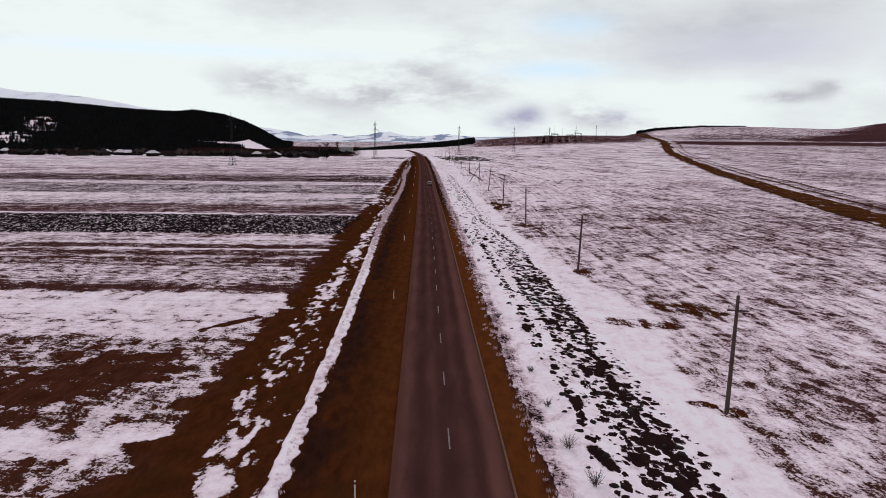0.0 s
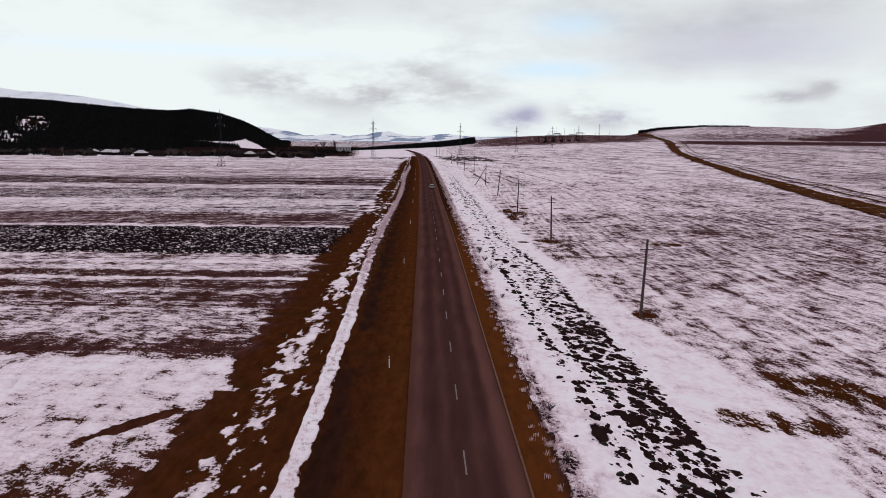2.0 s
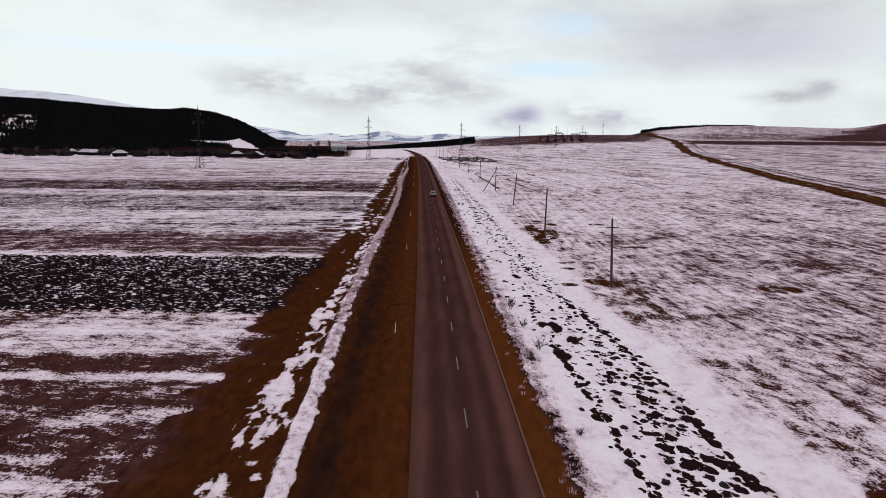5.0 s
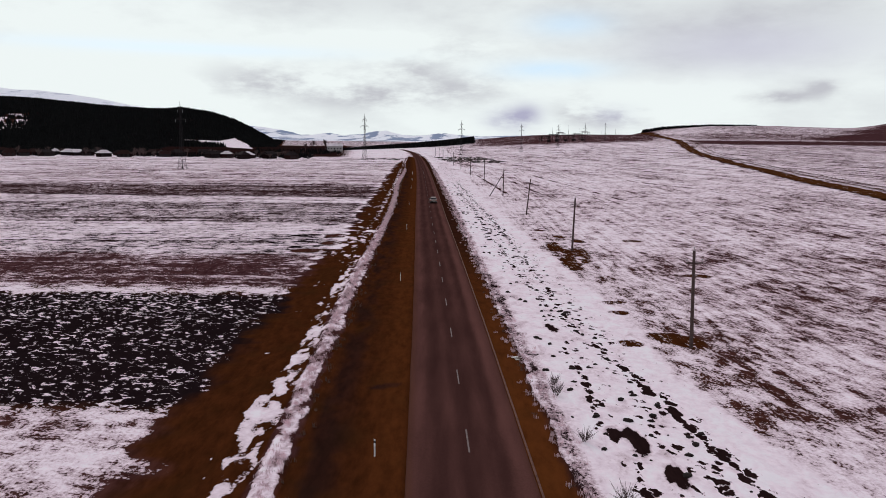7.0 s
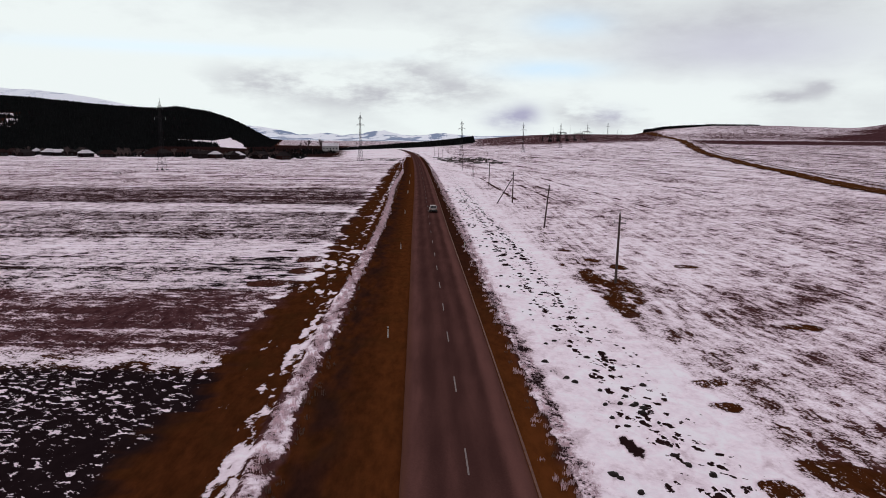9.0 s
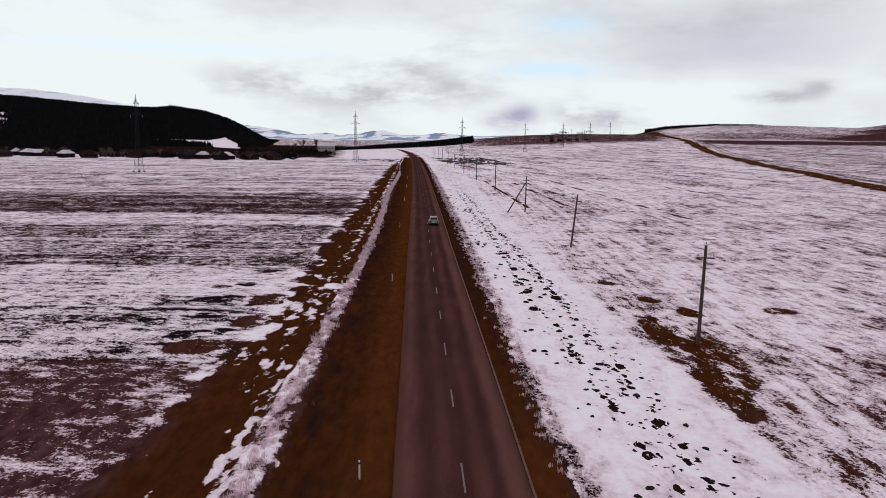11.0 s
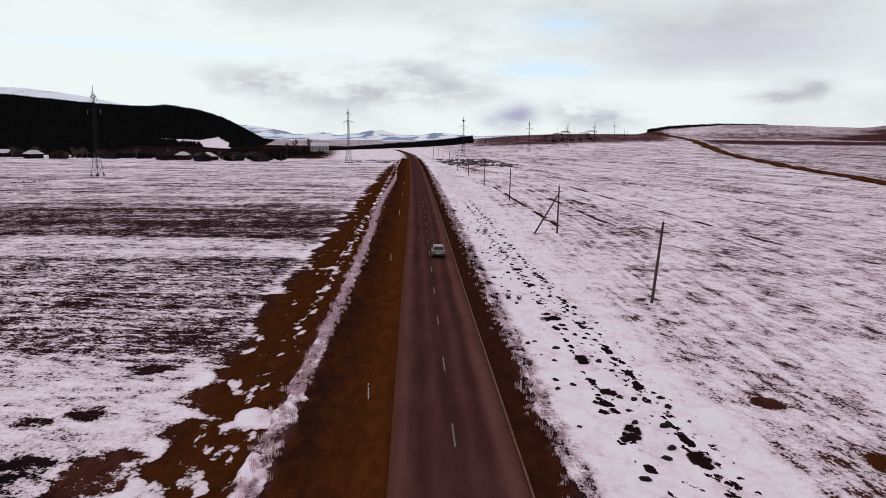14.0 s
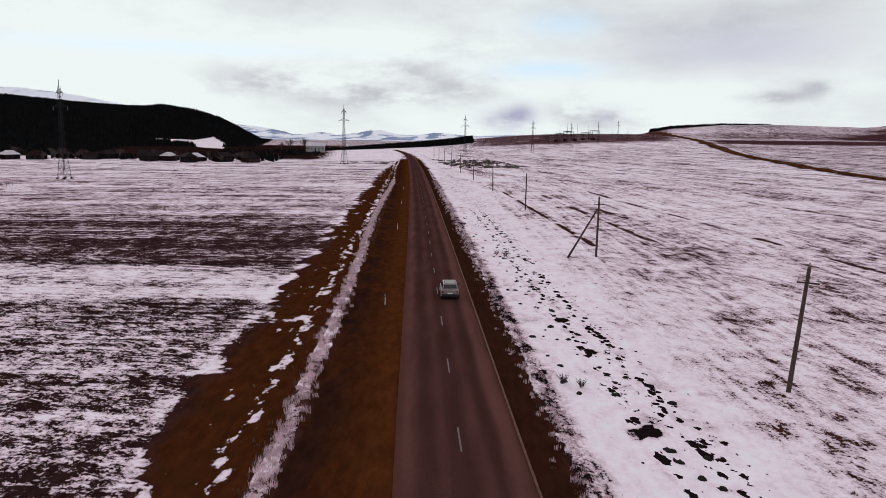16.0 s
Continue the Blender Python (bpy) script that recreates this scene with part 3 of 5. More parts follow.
    bare = ss(u, 0.41, 0.47) * ss(y, 815, 870) * (1 - ss(y, 950, 1010))
    saddle = 0.61 + 0.11 * ss(y, 1150, 1450)
    bare = np.maximum(bare, 1.15 * ss(u - saddle + 0.10 * (fbm(x / 140, y / 60, 3) - 0.5), 0.0, 0.08) * ss(y, 1000, 1080))
    bare = np.maximum(bare, 0.28 * ss(u, 0.42, 0.5) * ss(y, 1040, 1100))
    bare = np.maximum(bare, 0.85 * ss(u, 0.03, 0.10) * (1 - ss(u, 0.36, 0.40)) * ss(y, 880, 1000))
    bare = np.maximum(bare, 0.9 * ss(u, 0.34, 0.37) * (1 - ss(u + 0.0003 * (y - 1500), 0.42, 0.50)) * ss(y, 1450, 1560))
    east = east - 0.55 * bare
    cover = np.where(s > 0, east, cover)
    red = np.where(s > 0, (0.35 + 0.4 * ss(s, 16, 30)) * (1 - tufty) + bare * 0.2, red)
    red = np.where((s > 0) & (trk > 0.2), 0.05, red)
    black = np.where(s > 0, (1 - tufty) * belt * 0.85 + 0.25 * ss(y, 120, 200) * (1 - trk) * (1 - bare), black)
    grain = np.where(s > 0, np.maximum(0.50 * (1 - belt) + 0.12 * belt, 0.8 * tufty), grain)
    grain = np.where((s > 0) & (trk > 0.2), 0.1, grain)
    pale = np.exp(-((s - 5.7 - 0.6 * wob) / 0.75) ** 2)
    cover = np.where(s > 0, cover - 0.36 * pale, cover)
    red = np.where(s > 0, np.maximum(red, 0.9 * pale), red)
    grain = np.where(s > 0, np.maximum(grain, 0.5 * pale), grain)
    # shoulders of bare brown earth
    sh_w = ss(s, -8.3 + 0.9 * wob2, -7.7 + 0.9 * wob2)
    sh_e = 1 - ss(s, 4.7 + 0.9 * wob2, 5.3 + 0.9 * wob2)
    shoulder = sh_w * sh_e
    cover = cover * (1 - shoulder) - 0.55 * shoulder
    red, black, grain, mess = red * (1 - shoulder), black * (1 - shoulder), grain * (1 - shoulder), mess * (1 - shoulder)
    row = row * (1 - shoulder)
    foot = (1 - ss(s + 0.8 * wob, -7.2, -5.2)) * shoulder * ss(fbm(s * 0.7, y * 0.35, 4), 0.30, 0.60)
    damp = ss(y, 110, 165) * shoulder * (s > 0) * 0.5
    black = np.maximum(black, np.maximum(0.62 * foot, damp))
    ochre = shoulder * np.where(s > 0, 1 - ss(y, 90, 150), 0.45 * ss(s, -5.6, -4.0))
    black = np.maximum(black, 0.85 * spot(x, y, -5.8, 97.8, 1.3, 0.4, 0.3))
    cover = np.where(s < 0, cover + 0.8 * spot(x, y, -12.6, 156.2, 2.0, 1.1), cover)
    relief = relief * (1 - ss(-np.abs(s), -6, -4)) - 0.10 * shoulder
    # far country
    u = x / np.maximum(y, 50)
    far = ss(y, 428, 540) * (1 - ss(x + 60 * wob, -45, 25))
    clear = np.zeros_like(x)
    hf = plan_land(x, y)
    e = (hf - 17.4) / np.maximum(y, 50)
    n = fbm(x / 48, y / 80, 3) - 0.5
    top = np.interp(u, [-0.46, -0.445, -0.40, -0.37, -0.346, -0.325, -0.305], [-0.012, -0.0085, -0.011, -0.012, -0.006, -0.014, -0.0245])
    foot_ = np.interp(u, [-0.46, -0.43, -0.40, -0.346, -0.305], [-0.012, -0.013, -0.018, -0.0225, -0.0245])
    clear = np.maximum(clear, ss(e - foot_ + 0.002 * n, -0.0004, 0.0004) * (1 - ss(e - top + 0.005 * n, -0.0004, 0.0004)) * ss(u, -0.46, -0.455) * (1 - ss(u, -0.308, -0.304)))
    upper = ss(u, -0.765, -0.745) * (1 - ss(u, -0.70, -0.685)) * ss(e + 0.02 * n, 0.004, 0.009) * (1 - ss(e, 0.028, 0.036)) * ss(fbm(u * 170 + 60 * e, e * 1100 + 7, 3), 0.40, 0.50)
    lower = (1 - ss(u + 0.05 * n, -0.745, -0.72)) * ss(e, -0.0215, -0.02) * (1 - ss(e + 0.03 * n, 0.006, 0.011)) * ss(fbm(u * 120 + 9, e * 700, 3), 0.36, 0.46)
    clear = np.maximum(clear, np.maximum(upper, lower))
    woods = ss(skyline(u, FOREST), 0.3, 1.2) * ss(y - 290 * ss(u, -0.47, -0.45), 496, 510) * (1 - clear) * (1 - ss(y, 1790, 1900))
    lowland = ss(u, -0.475, -0.465) * (1 - ss(u, -0.17, -0.13)) * ss(y, 470, 500) * (1 - ss(y, 880, 1000)) * (1 - clear)
    open_land = 0.90 - 0.85 * lowland - 0.36 * ss(u, -0.31, -0.27) * ss(y, 800, 950)
    cover = cover * (1 - far) + far * (open_land * (1 - woods) - 0.5 * woods)
    black = black * (1 - far) + far * np.maximum(woods, 0.85 * lowland)
    red = red * (1 - far)
    grain = np.where(far > 0.5, 0.25, grain)
    crag = fbm(x / 50 + 8, y / 200, 5)
    cover = np.where(y > 1900, np.where(x < 0.35 * y, np.where(u < -0.4, 0.92 + 1.5 * (crag - 0.5), 0.56 + 2.8 * (crag - 0.5)), cover), cover)
    black = np.where((y > 1900) & (x < 0.35 * y), 0.0, black)
    relief = np.where(np.abs(y - 150) > 600, 0, relief)
    away = ss(y, 140, 420) * (1 - clear) * (1 - woods) * (1 - shoulder)
    # far mountains whose colour carries a painted blue-white haze
    haze = ss(y, 1800, 1950) * (x < 0.35 * y)
    away = away * (1 - haze) * (1 - far * (1 - ss(u, -0.27, -0.22)))
    return cover, black, side, grain, red, fleck, mess, row, ochre, away, haze, relief, woods


def asphalt_x(y):
    """The asphalt's middle, a little east of the plan's line."""
    return road_x(y) + np.interp(y, [0, 60, 150, 185, 240, 300], [0.15, 0.2, 0.38, 0.30, 0.06, 0.0])


def road_x(y):
    return plan_road(plan_v(y))


def land(x, y):
    return plan_land(x, plan_v(y))


def steps(*runs):
    """Grid lines: runs of (from, to, step)."""
    out = []
    for a, b, d in runs:
        out += list(np.arange(a, b, d))
    return np.array(out + [runs[-1][1]])


def grow(a, b, d, rate):
    out, v = [], a
    while v < b:
        out.append(v)
        v += d
        d *= rate
    return np.array(out + [b])


lines_s = np.concatenate([-grow(60, 380, 0.6, 1.025)[::-1], steps((-59.5, -22, 0.5), (-22, 26, 0.24), (26, 59.5, 0.45)), grow(60, 380, 0.6, 1.025)])
lines_s = np.concatenate([[-5000, -1600, -700], lines_s, [700, 1600, 5000]])
lines_y = np.concatenate([[-3000, -800, -200, -80, -30, -10, 0], steps((10, 18, 1.0), (18, 262, 0.3)), grow(262.3, 3450, 0.4, 1.0135)])
S, V = np.meshgrid(lines_s, lines_y)
fan = np.where(V > 300, 1 + (V - 300) / 300 * ss(V, 300, 420), 1.0)
X = plan_road(V) * (1 - ss(np.abs(S), 40, 300)) + S * np.where(np.abs(S) > 400, 1.0, fan)
X = np.where(np.abs(S) > 400, np.sign(S) * np.maximum(np.abs(S), 390 * fan + np.abs(S) * 0.3), X)
cover, black, side, grain, red, fleck, mess, row, ochre, away, haze, relief, woods = plan_surface(X, V)
Z = plan_land(X, V) + relief
Z = np.where(np.abs(X - plan_road(V)) < 3.0, Z - 0.12, Z)
Y = along(V)


def grid_mesh(name, X, Y, Z):
    ny, nx = X.shape
    me = bpy.data.meshes.new(name)
    co = np.stack([X, Y, Z], -1).reshape(-1, 3).astype(np.float32)
    i = np.arange(ny * nx).reshape(ny, nx)
    quads = np.stack([i[:-1, :-1], i[:-1, 1:], i[1:, 1:], i[1:, :-1]], -1).reshape(-1).astype(np.int32)
    nf = (ny - 1) * (nx - 1)
    me.vertices.add(ny * nx)
    me.vertices.foreach_set("co", co.ravel())
    me.loops.add(nf * 4)
    me.loops.foreach_set("vertex_index", quads)
    me.polygons.add(nf)
    me.polygons.foreach_set("loop_start", np.arange(0, nf * 4, 4, dtype=np.int32))
    me.update(calc_edges=True)
    me.validate()
    me.shade_smooth()
    return me


def attach(me, name, values):
    a = me.attributes.new(name, "FLOAT", "POINT")
    a.data.foreach_set("value", np.ascontiguousarray(values, dtype=np.float32).ravel())


me = grid_mesh("ground", X, Y, Z)
for nm, val in (("cover", cover), ("black", black), ("side", side), ("grain", grain), ("red", red), ("fleck", fleck), ("mess", mess), ("row", row), ("ochre", ochre), ("away", away), ("haze", haze)):
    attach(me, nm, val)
me.materials.append(MAT_GROUND)
ground = tagged(new("ground", me), "brown winter fields with patchy thin snow", "ground", kind="structure")

# ---- the road ----
road_y = np.concatenate([steps((-60, 400, 1.3)), grow(401.5, 1030, 1.5, 1.03)])
across = np.array([-3.22, -3.12, -2.6, -2.0, -1.2, -0.4, 0, 0.4, 1.2, 2.0, 2.6, 3.22, 3.32])
A, RY = np.meshgrid(across, road_y)
RX = asphalt_x(RY) + A + 0.06 * (np.abs(A) > 3.2) * (fbm(RY * 0.7, A, 3) - 0.5)
RZ = land(road_x(RY), RY) + 0.06 - 0.012 * np.abs(A) - np.where(np.abs(A) > 3.2, 0.2, 0)
me = grid_mesh("road", RX, RY, RZ)
attach(me, "across", A)
me.materials.append(MAT_ASPHALT)
road = tagged(new("road", me), "straight two-lane road of worn dark asphalt", "road", kind="structure")


def road_z(x, y):
    return float(land(np.array(road_x(y)), np.array(float(y)))) + 0.06 - 0.012 * abs(x - float(road_x(y)))


def strip(name, s0, s1, y0, y1, step, mat, lift=0.004, ragged=0.0):
    ys = np.arange(y0, y1 + 0.01, step)
    A2, Y2 = np.meshgrid(np.array([s0, s1]), ys)
    A2 = A2 + ragged * (fbm(Y2 * 0.8, A2 * 3, 3) - 0.5)
    me = grid_mesh(name, asphalt_x(Y2) + A2, Y2, land(road_x(Y2), Y2) + 0.06 + lift - 0.012 * np.abs(A2))
    me.materials.append(mat)
    ob = new(name, me)
    ob.parent = road
    return ob


strip("edge_line", 2.98, 3.10, 12, 580, 1.3, MAT_EDGE, 0.006, 0.03)
for k in range(-3, 46):
    y0 = 10.95 * k + float(np.interp(k, [0, 5, 9, 12, 16, 21], [40.4, 39.4, 37.9, 39.1, 36.6, 41.1])) - 1.5
    strip("lane_dash", -0.045, 0.045, y0, y0 + 3.0, 3.0, MAT_PAINT, 0.006)



def ground_z(x, y):
    xa, ya = np.array([float(x)]), np.array([float(y)])
    return float(land(xa, ya)[0])


# ---- the earth track over the eastern field ----
MAT_TRACK = bpy.data.materials.new("brown_track_earth")
MAT_TRACK.use_nodes = True
TN = Nodes(MAT_TRACK.node_tree)
tp = TN.add("ShaderNodeNewGeometry").outputs["Position"]
tn1, tn2 = TN.noise(tp, 0.22, 6, 0.7), TN.noise(TN.turned(tp, (0.9, 0.10, 1.0), -17), 1.0, 5, 0.7)
tc = TN.mix(TN.ramp(tn1, 0.3, 0.7), (0.040, 0.0150, 0.0060), (0.085, 0.0310, 0.0110))
tc = TN.mix(TN.ramp(TN.math("ADD", TN.math("MULTIPLY", tn1, 0.5), TN.math("MULTIPLY", tn2, 0.5)), 0.57, 0.63), tc, (0.62, 0.54, 0.58))
tb = TN.add("ShaderNodeBsdfPrincipled")
TN.link(tc, tb.inputs["Base Color"])
tb.inputs["Roughness"].default_value = 0.95
tb.inputs["Specular IOR Level"].default_value = 0.0
TN.link(tb.outputs[0], TN.add("ShaderNodeOutputMaterial").inputs[0])


def track_strip(name, offset, half, v0, v1, seed, label):
    vs = grow(v0, v1, 1.5, 1.012)
    wide = np.interp(vs, [0, 150, 400, 900, 1400], [5.0, 5.0, 4.5, 6.0, 11.0])
    A2, V2 = np.meshgrid(np.array([-1.0, -0.5, 0.0, 0.5, 1.0]), vs)
    edge_n = (fbm(V2 * 0.21 + seed, A2 * 2 + seed, 4) - 0.5) * 0.9
    thin = np.interp(V2, [v0, v0 + 30, v1 - 60, v1], [0.2, 1, 1, 0.5])
    X2 = track_x(V2) + wide[:, None] * (offset + half * A2 * thin + half * edge_n * np.abs(A2))
    me = grid_mesh(name, X2, along(V2), plan_land(X2, V2) + 0.10 + 0.0005 * V2)
    me.materials.append(MAT_TRACK)
    return tagged(new(name, me), label, "track", kind="structure")


track_strip("track", 0.0, 1.0, 20, 1500, 1.0, "bare brown earth track climbing the eastern field")
track_strip("track_rut", 2.2, 0.13, 90, 700, 13.0, "thin earth rut beside the brown track")
track_strip("track_rut", 3.6, 0.11, 150, 1100, 17.0, "thin earth rut beside the brown track")


# ---- wooden line poles ----
def line_pole(m, height=7.6, braced=False, arm=True):
    r = root("utility_pole", "grey weathered wooden line pole with one crossarm", "utility pole", m, "poles along the road")
    bm = bmesh.new()
    bar(bm, (0, 0, -0.4), (0, 0, height), 0.15, 0.105, 10)
    bmesh.ops.bevel(bm, geom=[e for e in bm.edges if all(v.co.z > height - 0.01 for v in e.verts)], offset=0.03, segments=1, affect="EDGES")
    part("shaft", bm, MAT_WOOD, r, smooth=False)
    if arm:
        bm = bmesh.new()
        box(bm, (0, -0.14, height - 0.95), (1.35, 0.09, 0.10), bevel=0.012)
        part("crossarm", bm, MAT_WOOD, r)
        for dx in (-0.58, 0.58):
            bm = bmesh.new()
            bar(bm, (dx, -0.14, height - 0.9), (dx, -0.14, height - 0.74), 0.015)
            bmesh.ops.create_uvsphere(bm, u_segments=8, v_segments=5, radius=0.055, matrix=pose(dx, -0.14, height - 0.70) @ Matrix.Diagonal((1, 1, 1.3, 1)))
            part("insulator", bm, MAT_INSULATOR, r, "small pale insulator on a pin")
        bm = bmesh.new()
        bar(bm, (0, 0, height - 0.01), (0, 0, height + 0.16), 0.015)
        bmesh.ops.create_uvsphere(bm, u_segments=8, v_segments=5, radius=0.055, matrix=pose(0, 0, height + 0.2))
        part("insulator", bm, MAT_INSULATOR, r, "small pale insulator on a pin")
    if braced:
        bm = bmesh.new()
        bar(bm, (-3.9, -0.9, -0.3), (-0.12, 0, height - 1.5), 0.14, 0.10, 10)
        part("brace", bm, MAT_WOOD, r, "slanting timber brace against the pole")
    return r


def leaning(x, y, dx, dy):
    up = Vector((dx, dy, 7.6)).normalized()
    q = Vector((0, 0, 1)).rotation_difference(up)
    return Matrix.Translation((x, y, ground_z(x, y))) @ q.to_matrix().to_4x4()


first = line_pole(leaning(18.5, 44.8, 0.40, 0.4))
for x, y, dx, dy in ((18.1, 93.5, 0.35, 0.1), (17.3, 144.0, -0.12, 0.3), (17.05, 193.1, 0.22, 0.2), (16.55, 242.8, 0.73, 0.2)):
    copy_thing(first, leaning(x, y, dx, dy))
tagged(line_pole(leaning(16.2, 293, 0.1, 0), braced=True), "weathered wooden line pole with a slanting timber brace")
for k in range(8):
    y = 353.6 + 53.3 * k
    copy_thing(first, leaning(float(road_x(y)) + 21.0 - 1.0 * k * (1 - k / 20), y, 0.1 * (-1) ** k, 0.1))


# ---- lattice pylons ----
def pylon():
    r = root("power_pylon", "tall grey steel lattice power pylon with crossarms", "power pylon", None, "pylons of the power line")
    H = 31.0

    def half(z):
        return float(np.interp(z, [0, 9, 21], [1.45, 0.66, 0.42])) if z < 21 else max(0.42 - 0.14 * (z - 21) / 8, 0.2)
    for sx in (-1, 1):
        for sy in (-1, 1):
            bm = bmesh.new()
            for z0, z1 in ((0, 9), (9, 21), (21, 29)):
                bar(bm, (sx * half(z0), sy * half(z0), z0 - (0.3 if z0 == 0 else 0)), (sx * half(z1), sy * half(z1), z1), 0.07 if z0 == 0 else 0.05, sides=4)
            part("leg", bm, MAT_STEEL, r)
    for sx in (-1, 1):
        for sy in (-1, 1):
            bm = bmesh.new()
            box(bm, (sx * 1.45, sy * 1.45, 0.05), (0.7, 0.7, 0.7), bevel=0.05)
            part("footing", bm, MAT_ROOFS[1], r, "dark concrete footing")
    z = 0.4
    while z < 28:
        dz = max(1.1, half(z) * 2.0)
        bm = bmesh.new()
        a, b = half(z), half(min(z + dz, 29))
        z1 = min(z + dz, 29)
        c0 = [(-a, -a, z), (a, -a, z), (a, a, z), (-a, a, z)]
        c1 = [(-b, -b, z1), (b, -b, z1), (b, b, z1), (-b, b, z1)]
        for i in range(4):
            j = (i + 1) % 4
            bar(bm, c0[i], c1[j], 0.03, sides=4)
            bar(bm, c0[j], c1[i], 0.03, sides=4)
            bar(bm, c1[i], c1[j], 0.03, sides=4)
        part("bracing", bm, MAT_STEEL, r)
        z = z1
    for zz, wide in ((22.6, 3.1), (26.9, 1.5)):
        bm = bmesh.new()
        hw = half(zz)
        for sx in (-1, 1):
            tip = (sx * wide, 0, zz + 0.1)
            for sy in (-1, 1):
                bar(bm, (sx * hw, sy * hw, zz), tip, 0.06, sides=4)
                bar(bm, (sx * hw, sy * hw, zz + 1.0), tip, 0.055, sides=4)
            bar(bm, (sx * wide * 0.6, -0.3, zz), (sx * wide * 0.6, 0.3, zz + 0.5), 0.04, sides=4)
        part("crossarm", bm, MAT_STEEL, r)
        for sx in (-1, 1):
            bm = bmesh.new()
            bar(bm, (sx * wide, 0, zz + 0.1), (sx * wide, 0, zz - 1.1), 0.06, sides=6)
            part("insulator_string", bm, MAT_INSULATOR, r)
    bm = bmesh.new()
    bar(bm, (0, 0, 28.6), (0, 0, H), 0.14, 0.06, sides=5)
    part("peak", bm, MAT_STEEL, r)
    return r


line_turn = math.degrees(math.atan2(155.3, 71.1)) - 90
first_pylon = pylon()
first_pylon.matrix_basis = pose(-121.6, 439, ground_z(-121.6, 439), rz=line_turn)
for k in range(1, 7):
    x, y = -121.6 + 71.1 * k - 5 * max(0, k - 3), 439 + 155.3 * k
    copy_thing(first_pylon, pose(x, y, ground_z(x, y), rz=line_turn))


# ---- marker posts ----
def marker_post(m):
    r = root("marker_post", "thin white roadside marker post", "marker post", m, "marker posts")
    bm = bmesh.new()
    box(bm, (0, 0, 0.40), (0.085, 0.06, 1.0), bevel=0.015)
    part("post", bm, MAT_POST, r)
    bm = bmesh.new()
    box(bm, (0, 0, 0.76), (0.091, 0.066, 0.12), bevel=0.01)
    part("band", bm, MAT_BLACK, r, "black band near the top")
    return r


first_post = marker_post(pose(-4.7, 78.2, ground_z(-4.7, 78.2) - 0.08))
for s, y in ((-4.6, 33.5), (-4.5, 124.2), (-4.4, 170.6), (-4.5, 217.4), (-4.8, 265.5), (-4.9, 320), (-4.9, 366), (-4.9, 412), (4.6, 218.8)):
    x = float(road_x(y)) + s
    copy_thing(first_post, pose(x, y, ground_z(x, y) - 0.08))


# ---- the car ----
def loft(sections):
    """A closed skin over equal rings of points."""
    bm = bmesh.new()
    rings = [[bm.verts.new(p) for p in ring] for ring in sections]
    n = len(rings[0])
    for a, b in zip(rings, rings[1:]):
        for i in range(n):
            bm.faces.new((a[i], a[(i + 1) % n], b[(i + 1) % n], b[i]))
    bm.faces.new(rings[0][::-1])
    bm.faces.new(rings[-1])
    bmesh.ops.recalc_face_normals(bm, faces=bm.faces)
    return bm


